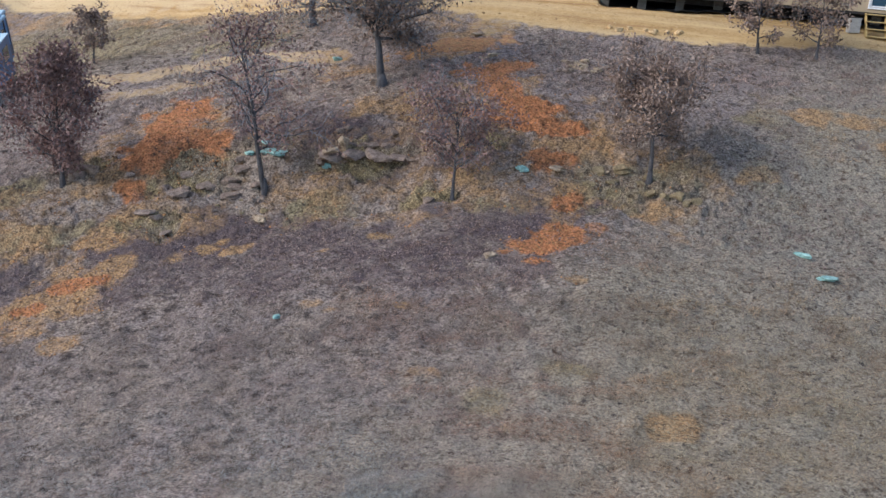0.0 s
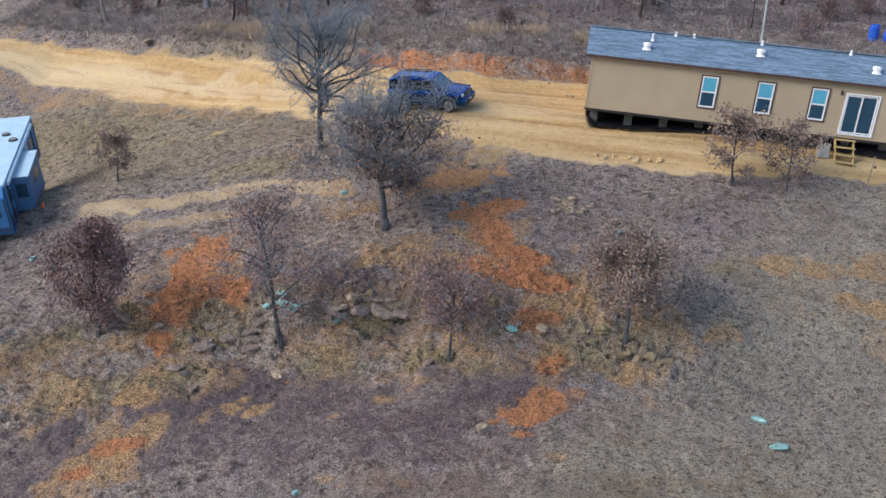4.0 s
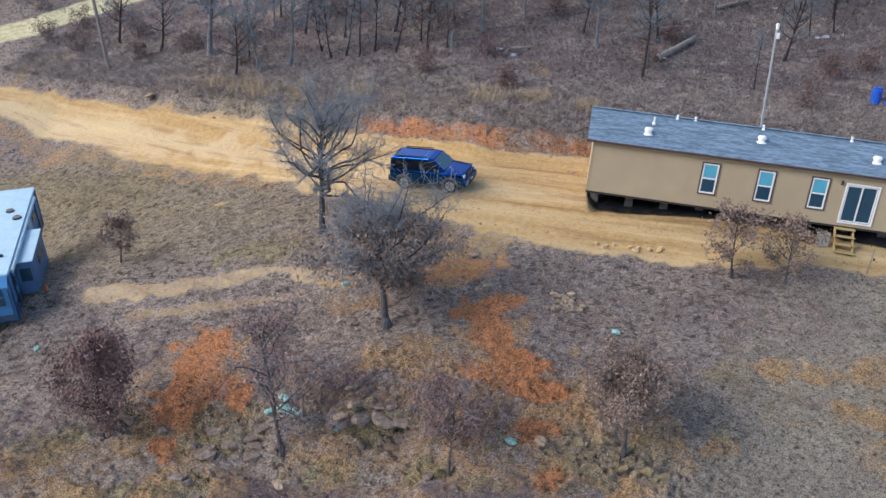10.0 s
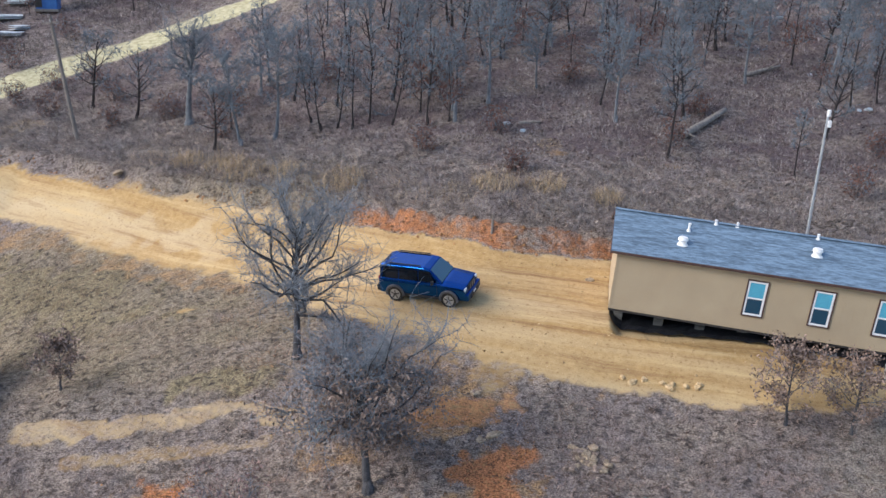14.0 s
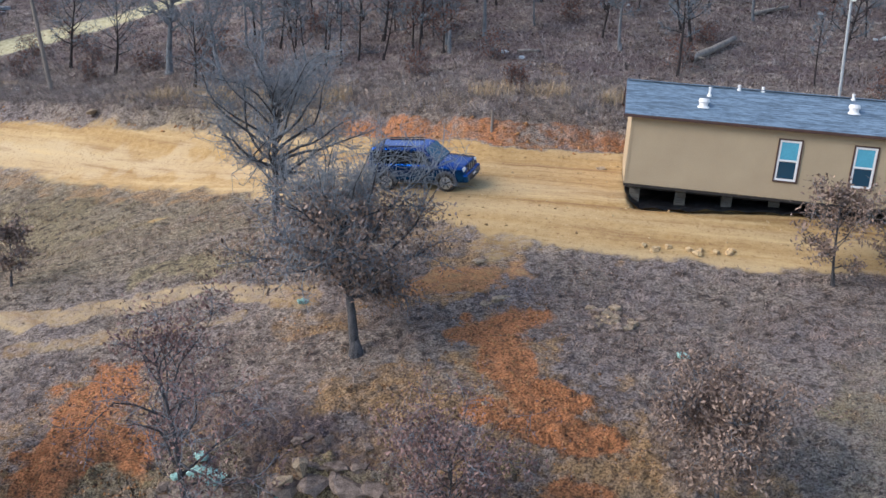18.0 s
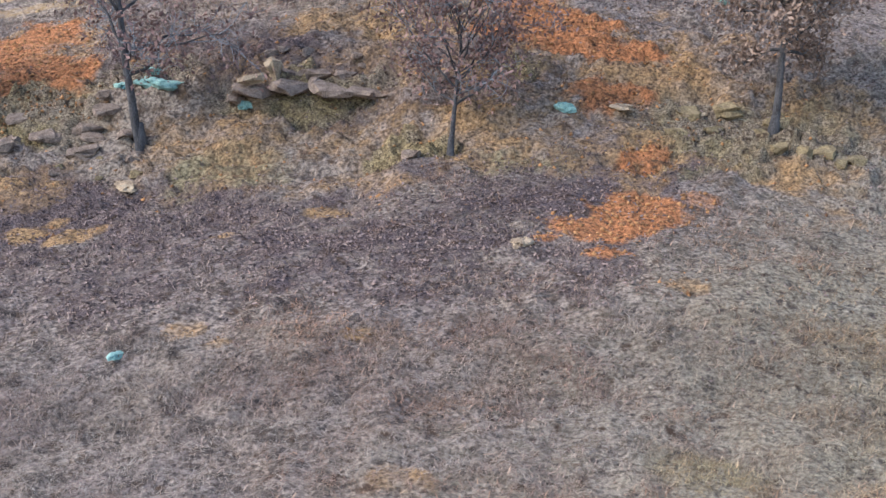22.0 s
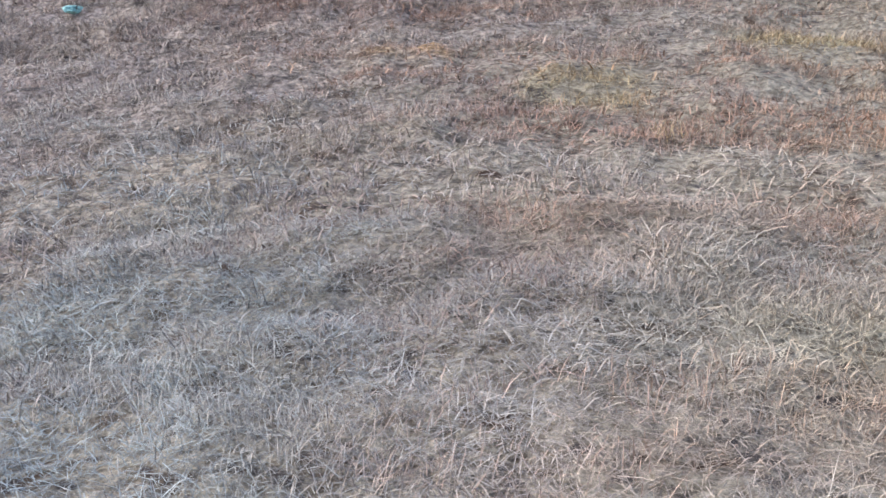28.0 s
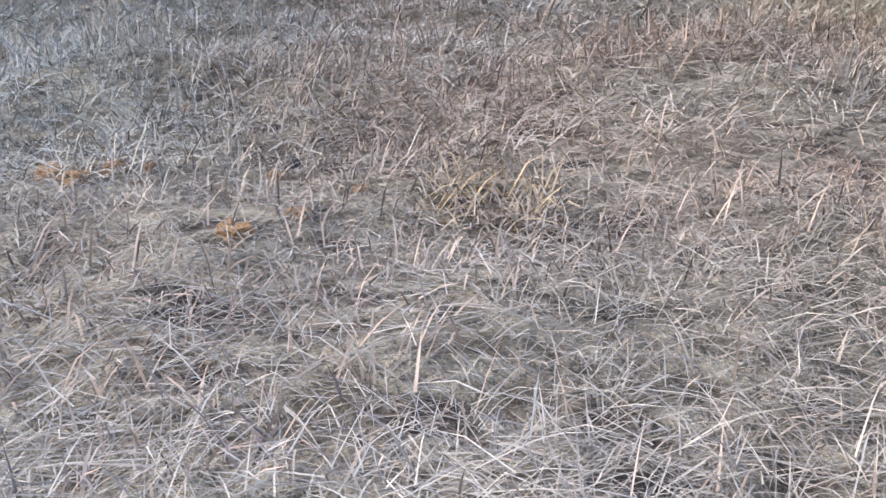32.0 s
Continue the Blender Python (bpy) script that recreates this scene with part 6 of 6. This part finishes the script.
for i, (x, y) in enumerate(wheels):
    s = -1 if y < 0 else 1
    arch = bmesh.new()
    for k in range(9):
        a = radians(-8 + k * 24.5)
        b = radians(-8 + (k + 1) * 24.5) if k < 8 else radians(188)
        if k < 8:
            p, q = Vector((x + 0.44 * math.cos(a), s * 0.935, 0.38 + 0.44 * math.sin(a))), Vector((x + 0.44 * math.cos(b), s * 0.935, 0.38 + 0.44 * math.sin(b)))
            tube(p, q, 0.065, sides=8, bm=arch)
    part("wheel_arch", arch, FLARE, car, "flared grey wheel arch with its edge highlight in the colour")
    part("wheel_well", tube((x, s * 0.62, 0.40), (x, s * 0.945, 0.40), 0.41, sides=24), CLADDING, car)
    wheel = part("wheel", tube((x, s * 0.70, 0.37), (x, s * 0.955, 0.37), 0.37, sides=28, bevel=0.04), TYRE, car)
    part("rim", tube((x, s * 0.9, 0.37), (x, s * 0.962, 0.37), 0.28, 0.26, 24), ALLOY, wheel)
    for k in range(5):
        a = radians(72 * k + 15)
        part("spoke", tube((x, s * 0.965, 0.37), (x + 0.22 * math.cos(a), s * 0.965, 0.37 + 0.22 * math.sin(a)), 0.028, sides=6), STEEL_DARK, wheel)

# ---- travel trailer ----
# Pale panels and roof: the light's blue cast is put into their colour.
RV_BLUE_CAST = material("blue_cast_trailer_panel", (0.07, 0.25, 0.52), (0.05, 0.19, 0.41), 1.2, 0.45, 0.03)
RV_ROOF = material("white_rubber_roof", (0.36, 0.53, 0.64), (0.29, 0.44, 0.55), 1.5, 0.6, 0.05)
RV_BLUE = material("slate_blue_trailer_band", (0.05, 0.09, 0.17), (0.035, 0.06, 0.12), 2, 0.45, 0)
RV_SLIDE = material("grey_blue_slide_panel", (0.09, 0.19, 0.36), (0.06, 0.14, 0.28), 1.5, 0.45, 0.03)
u = Vector((-0.285, 0.945, 0.15)).normalized()
side_v = Vector((-0.948, -0.29, -0.085))
side_v = (side_v - u * side_v.dot(u)).normalized()
upv = u.cross(side_v).normalized() * -1
if upv.z < 0:
    upv = -upv
RV = Matrix.Translation((-19.75, 38.9, -6.45)) @ Matrix((side_v, u, upv)).transposed().to_4x4()
rv = thing("travel_trailer", RV, "pale travel trailer coloured with a blue cast, with a white roof and a slide-out room", "trailer")
W, L, H = 2.45, 9.6, 2.32
part("body", prism([(-0.28, 0.25), (-0.05, 0.0), (L, 0.0), (L, H), (0.1, H), (-0.28, H - 0.38)], 0, -W), RV_BLUE_CAST, rv).matrix_local = pose(0, 0, 0, 0, 0, 90)
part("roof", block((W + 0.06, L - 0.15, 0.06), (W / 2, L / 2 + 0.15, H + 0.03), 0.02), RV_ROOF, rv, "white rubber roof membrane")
for x in (-0.02, W + 0.02):
    part("roof_rail", block((0.06, L - 0.15, 0.1), (x, L / 2 + 0.15, H - 0.02), 0.015), RV_ROOF, rv)
part("blue_band", block((0.02, L - 0.4, 0.55), (-0.012, L / 2 + 0.1, 0.42), 0.005), RV_BLUE, rv)
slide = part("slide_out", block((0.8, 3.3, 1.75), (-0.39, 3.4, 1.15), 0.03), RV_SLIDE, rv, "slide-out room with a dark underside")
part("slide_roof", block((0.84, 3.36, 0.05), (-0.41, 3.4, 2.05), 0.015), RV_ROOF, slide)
part("slide_trim", block((0.03, 3.34, 0.14), (-0.8, 3.4, 0.3), 0.01), RV_BLUE, slide)
part("slide_window", block((0.02, 1.3, 0.6), (-0.80, 3.7, 1.4), 0.01), PANE, slide)
part("slide_window", block((0.5, 0.02, 0.7), (-0.4, 1.74, 1.35), 0.01), PANE, slide)
aw = part("awning_tube", tube((-0.12, 0.7, H - 0.1), (-0.12, 8.6, H - 0.1), 0.09, sides=14), RV_ROOF, rv, "rolled white awning tube")
for y in (0.1, 1.62, 5.18, L - 0.1):
    part("corner_trim", block((0.04, 0.12, H - 0.1), (-0.022, y, H / 2), 0.01), RV_BLUE, rv)
for y in (0.75, 8.5):
    part("awning_arm", block((0.06, 0.06, 1.7), (-0.05, y, H - 1.0), 0.01), STEEL_DARK, aw)
for z in (1.54, 1.04):
    pane = part("front_window", frame_bars(0.74, 0.34, 0.04, 0.03), RV_BLUE, rv)
    pane.location = (0.3, -0.297, z)
    part("pane", block((0.74, 0.02, 0.34), (0.37, 0, 0.17)), PANE, pane)
part("front_band", block((W - 0.1, 0.03, 0.22), (W / 2, -0.287, 0.38), 0.008), RV_BLUE, rv)
part("corner_trim", block((0.07, 0.03, 1.6), (0.03, -0.287, 1.06), 0.008), RV_BLUE, rv)
part("front_rail", block((W, 0.06, 0.06), (W / 2, 0.22, H + 0.01), 0.015), RV_ROOF, rv)
part("door", block((0.03, 0.7, 1.8), (-0.014, 6.6, 1.05), 0.01), RV_ROOF, rv, "white entry door")
for y, z, w in ((1.0, 1.45, 0.5), (7.9, 1.4, 0.9)):
    part("side_window", block((0.03, w, 0.5), (-0.014, y, z), 0.02), PANE, rv)
ac = part("air_conditioner", block((0.7, 0.95, 0.3), (W / 2 + 0.35, 3.0, H + 0.2), 0.08, taper=(0.85, 0.85)), PLASTIC_BLACK, rv, "black roof air conditioner")
for x, y, r in ((0.8, 6.9, 0.22), (1.6, 5.4, 0.18), (0.35, 6.0, 0.24), (0.5, 2.0, 0.1)):
    part("roof_hatch", tube((x, y, H + 0.05), (x, y, H + 0.14), r, r * 0.85, 14), PLASTIC_BLACK if r > 0.2 else CLADDING, rv)
hitch = bmesh.new()
tube((0.5, -0.2, -0.1), (W / 2, -1.3, -0.12), 0.05, sides=8, bm=hitch)
tube((W - 0.5, -0.2, -0.1), (W / 2, -1.3, -0.12), 0.05, sides=8, bm=hitch)
tube((W / 2, -1.2, 0.35), (W / 2, -1.2, -0.75), 0.045, sides=8, bm=hitch)
part("hitch_frame", hitch, STEEL_DARK, rv)
for x in (W / 2 - 0.2, W / 2 + 0.2):
    part("gas_bottle", tube((x, -0.75, -0.05), (x, -0.75, 0.3), 0.16, sides=14, bevel=0.05), RV_SLIDE, rv)
for x in (0.15, W - 0.15):
    for y in (5.0, 5.85):
        wheel = part("wheel", tube((x - 0.1, y, -0.22), (x + 0.1, y, -0.22), 0.35, sides=24, bevel=0.03), TYRE, rv)
        part("rim", tube((x - 0.115, y, -0.22), (x + 0.115, y, -0.22), 0.2, sides=20), RV_ROOF, wheel)
for x, y in ((0.2, 0.6), (W - 0.2, 0.6), (0.2, L - 0.5), (W - 0.2, L - 0.5)):
    w = RV @ Vector((x, y, 0))
    part("stabiliser_jack", tube((x, y, 0.02), (x, y, height(w.x, w.y) - w.z - 0.05), 0.05, sides=8), STEEL_DARK, rv)

# ---- poles, log, barrels and far things ----
POLE_GREY = material("galvanised_pole", (0.42, 0.44, 0.47), (0.3, 0.32, 0.35), 6, 0.5, 0.05, metal=0.3)
POLE_WOOD = material("grey_pole_wood", (0.27, 0.24, 0.22), (0.14, 0.12, 0.11), 6, 0.9, 0.3, stretch=(1, 1, 0.2))
BLUE_PLASTIC = material("bright_blue_plastic", (0.02, 0.11, 0.55), (0.015, 0.08, 0.40), 4, 0.35, 0)
BLUE_TARP = material("blue_tarpaulin", (0.05, 0.16, 0.42), (0.03, 0.10, 0.30), 3, 0.5, 0.4)
SHEET_PALE = material("pale_metal_sheet", (0.55, 0.60, 0.64), (0.36, 0.40, 0.45), 2, 0.5, 0.1)
LOG_WOOD = material("bleached_log", (0.34, 0.30, 0.27), (0.15, 0.13, 0.12), 5, 0.9, 0.5, stretch=(1, 1, 0.2))
mast = thing("light_pole", stand(17.7, 50.6), "slim grey metal pole with a lamp head behind the mobile home", "pole")
part("pole", tube((0, 0, -0.4), (0.0, 0, 6.3), 0.075, 0.055, 12), POLE_GREY, mast)
part("lamp_head", block((0.15, 0.2, 0.34), (0.0, -0.05, 6.3), 0.05), VINYL, mast, "white lamp head")
part("service_box", block((0.16, 0.14, 0.32), (0.1, -0.06, 5.8), 0.02), VINYL, mast)
upole = thing("utility_pole", stand(-25.6, 67.4, tilt=(0, -7)), "weathered wooden utility pole beside the gravel road", "pole")
part("pole", tube((0, 0, -0.5), (0, 0, 8.3), 0.15, 0.10, 12), POLE_WOOD, upole)
part("crossarm", block((1.1, 0.1, 0.12), (0, -0.12, 7.8), 0.01), POLE_WOOD, upole)
for x in (-0.45, 0.0, 0.45):
    part("insulator", tube((x, -0.12, 7.86), (x, -0.12, 8.02), 0.04, 0.03, 8), CONCRETE, upole)
post = thing("wooden_post", stand(2.2, 50.4), "short weathered post at the foot of the bank", "post")
part("shaft", tube((0, 0, -0.3), (0.03, 0, 0.9), 0.07, 0.06, 10), POLE_WOOD, post)
stake = thing("stake", stand(19.7, 39.9), "thin leaning marker stake by the drive", "stake")
part("shaft", tube((0, 0, -0.2), (0.15, 0, 1.25), 0.03, 0.025, 8), POLE_WOOD, stake)
part("flag", block((0.1, 0.02, 0.14), (0.22, 0, 0.75), 0.004), TRIM, stake)
p, q = Vector((14.2, 62.7, height(14.2, 62.7) + 0.22)), Vector((17.6, 66.3, height(17.6, 66.3) + 0.28))
g = np.random.default_rng(90)
fallen = thing("fallen_log", Matrix.Translation(p), "bleached fallen log with a dark sawn end on the bank", "log")
mesh_part("trunk", *sweep([(limb_line(g, (0, 0, 0), tuple((q - p).normalized()), (q - p).length, 7, 0.02, 0), 0.26, 0.16, 12)]), LOG_WOOD, fallen, True)
part("sawn_end", tube((q - p).normalized() * -0.02, (q - p).normalized() * 0.02, 0.235, sides=14), STEEL_DARK, fallen)
mesh_part("branch_stub", *sweep([(limb_line(g, tuple((q - p) * 0.12), (0.3, -0.9, 0.1), 0.9, 3, 0.1, 0), 0.07, 0.04, 6)]), LOG_WOOD, fallen, True)
for i, (x, y, a, ln, r) in enumerate([(4.2, 63.5, 20, 1.4, 0.12), (20.8, 72.5, 35, 3.6, 0.18), (-1.0, 71.0, 160, 2.2, 0.1), (12, 75, 10, 2.5, 0.1), (25, 66, 150, 1.8, 0.09), (-13, 74, 40, 2.0, 0.1)]):
    d = Vector((math.cos(radians(a)), math.sin(radians(a)), 0))
    e = Vector((x, y, 0)) + d * ln
    d.z = (height(e.x, e.y) - height(x, y)) / ln
    lg = thing("fallen_log", pose(x, y, height(x, y) + r * 0.7), "weathered fallen branch lying under the bare wood", "log", "fallen branches in the wood")
    mesh_part("trunk", *sweep([(limb_line(g, (0, 0, 0), tuple(d.normalized()), ln, 5, 0.04, 0), r, r * 0.6, 8)]), LOG_WOOD, lg, True)
    mesh_part("branch_stub", *sweep([(limb_line(g, tuple(d * ln * 0.6), (d.y, -d.x, 0.5), ln * 0.3, 3, 0.1, 0), r * 0.4, r * 0.2, 6)]), LOG_WOOD, lg, True)
for i, (x, y, lie) in enumerate([(27.2, 57.4, 0), (27.9, 57.0, 12), (28.55, 56.8, 0), (29.3, 56.6, 0), (27.6, 58.1, 0)]):
    b = thing("barrel", stand(x, y, i * 40, 0, (lie, 0)), "bright blue plastic barrel standing on the bank", "barrel", "blue barrels")
    part("drum", tube((0, 0, -0.06), (0, 0, 0.88), 0.29, sides=24, bevel=0.04), BLUE_PLASTIC, b)
    for z in (0.25, 0.58):
        part("rib", tube((0, 0, z), (0, 0, z + 0.05), 0.305, sides=24), BLUE_PLASTIC, b)
    part("bung", tube((0.12, 0, 0.87), (0.12, 0, 0.91), 0.04, sides=10), PLASTIC_BLACK, b)
hut = thing("blue_cabin", stand(-38.6, 93.0, 12), "tall narrow bright blue cabin beyond the gravel road", "cabin")
part("body", block((1.9, 1.7, 3.6), (0, 0, 1.8), 0.08), BLUE_TARP, hut)
part("roof", block((2.1, 1.9, 0.14), (0, 0, 3.66), 0.04), BLUE_PLASTIC, hut)
part("base", block((2.1, 1.9, 0.25), (0, 0, 0.08), 0.03), POLE_WOOD, hut)
part("side_panel", block((0.6, 0.05, 2.8), (-0.66, -0.87, 1.75), 0.01), STEEL_DARK, hut, "dark panel")
for x, z in ((0.0, 1.5), (0.55, 1.5), (0.3, 2.6)):
    part("opening", block((0.3, 0.04, 0.7), (x, -0.865, z), 0.01), PLASTIC_BLACK, hut)
for i, (x, y, a, w, d) in enumerate([(-41.6, 90.8, 30, 2.4, 1.4), (-40.0, 86.8, 15, 2.8, 1.2), (-39.2, 88.2, 60, 1.5, 1.0), (-43.0, 88.5, 10, 2.0, 1.4), (-42.2, 94.6, 5, 2.2, 1.5)]):
    pile = thing("metal_sheet_pile", stand(x, y, a), "pile of pale metal sheets lying beyond the gravel road", "pile", "metal sheet piles")
    for k in range(3):
        part("sheet", block((w, d, 0.04), (0.1 * k, 0.12 * k, 0.12 + 0.14 * k), 0.01, turn=Matrix.Rotation(radians(3 * k - 4), 4, "X")), SHEET_PALE, pile)
    part("bearer", block((w * 0.8, 0.15, 0.14), (0, 0, 0.02), 0.01), POLE_WOOD, pile)
# Cone shape added in place of a small red reflector by the trailer.
cone = thing("reflector_stand_in", stand(-19.1, 40.6), "small orange cone standing in for a red reflector beside the trailer", "cone")
part("cone", tube((0, 0, 0.02), (0, 0, 0.3), 0.09, 0.02, 16), material("orange_plastic", (0.75, 0.16, 0.05), (0.6, 0.12, 0.04), 4, 0.5, 0), cone)
part("foot", block((0.2, 0.2, 0.03), (0, 0, 0.015), 0.01), PLASTIC_BLACK, cone)
stump = thing("stump", stand(0.15, 64.0), "short bleached bluish stump standing in the wood", "stump")
mesh_part("shaft", *sweep([(limb_line(g, (0, 0, -0.2), (0.05, 0, 1), 1.5, 4, 0.05, 0), 0.15, 0.09, 10)]), BARK_PALE, stump, True)
brush = thing("brush_pile", stand(-4.8, 65.9), "tangled grey fallen branches in the wood", "branches")
for i in range(16):
    a = g.uniform(0, 6.28)
    mesh_part("branch", *sweep([(limb_line(g, (g.uniform(-0.7, 0.7), g.uniform(-0.3, 0.3), 0.1), (math.cos(a), math.sin(a), g.uniform(0.0, 0.5)), g.uniform(0.6, 1.5), 4, 0.2, -0.03), 0.035, 0.01, 5)]), BARK_PALE, brush, True)
for i, (x, y, w) in enumerate([(28.0, 68.3, 0.55), (27.3, 68.1, 0.4), (25.8, 73.4, 0.4), (27.0, 84.6, 0.6), (3.4, 63.4, 0.5), (4.4, 62.6, 0.4), (12.6, 74.0, 0.35)]):
    crag(x, y, (w, w * 0.8, w * 0.5), 500 + i, SHEET_PALE, "pale stone lying under the bare wood", -0.04, i * 50, group="pale stones in the wood")
tuft("tall_grass", "orange-yellow straw patch on the bank", STRAW_GOLD, 5.97, 61.1, 900, 0.8, (0.08, 0.2), (0.012, 0.03), (40, 88), 95)
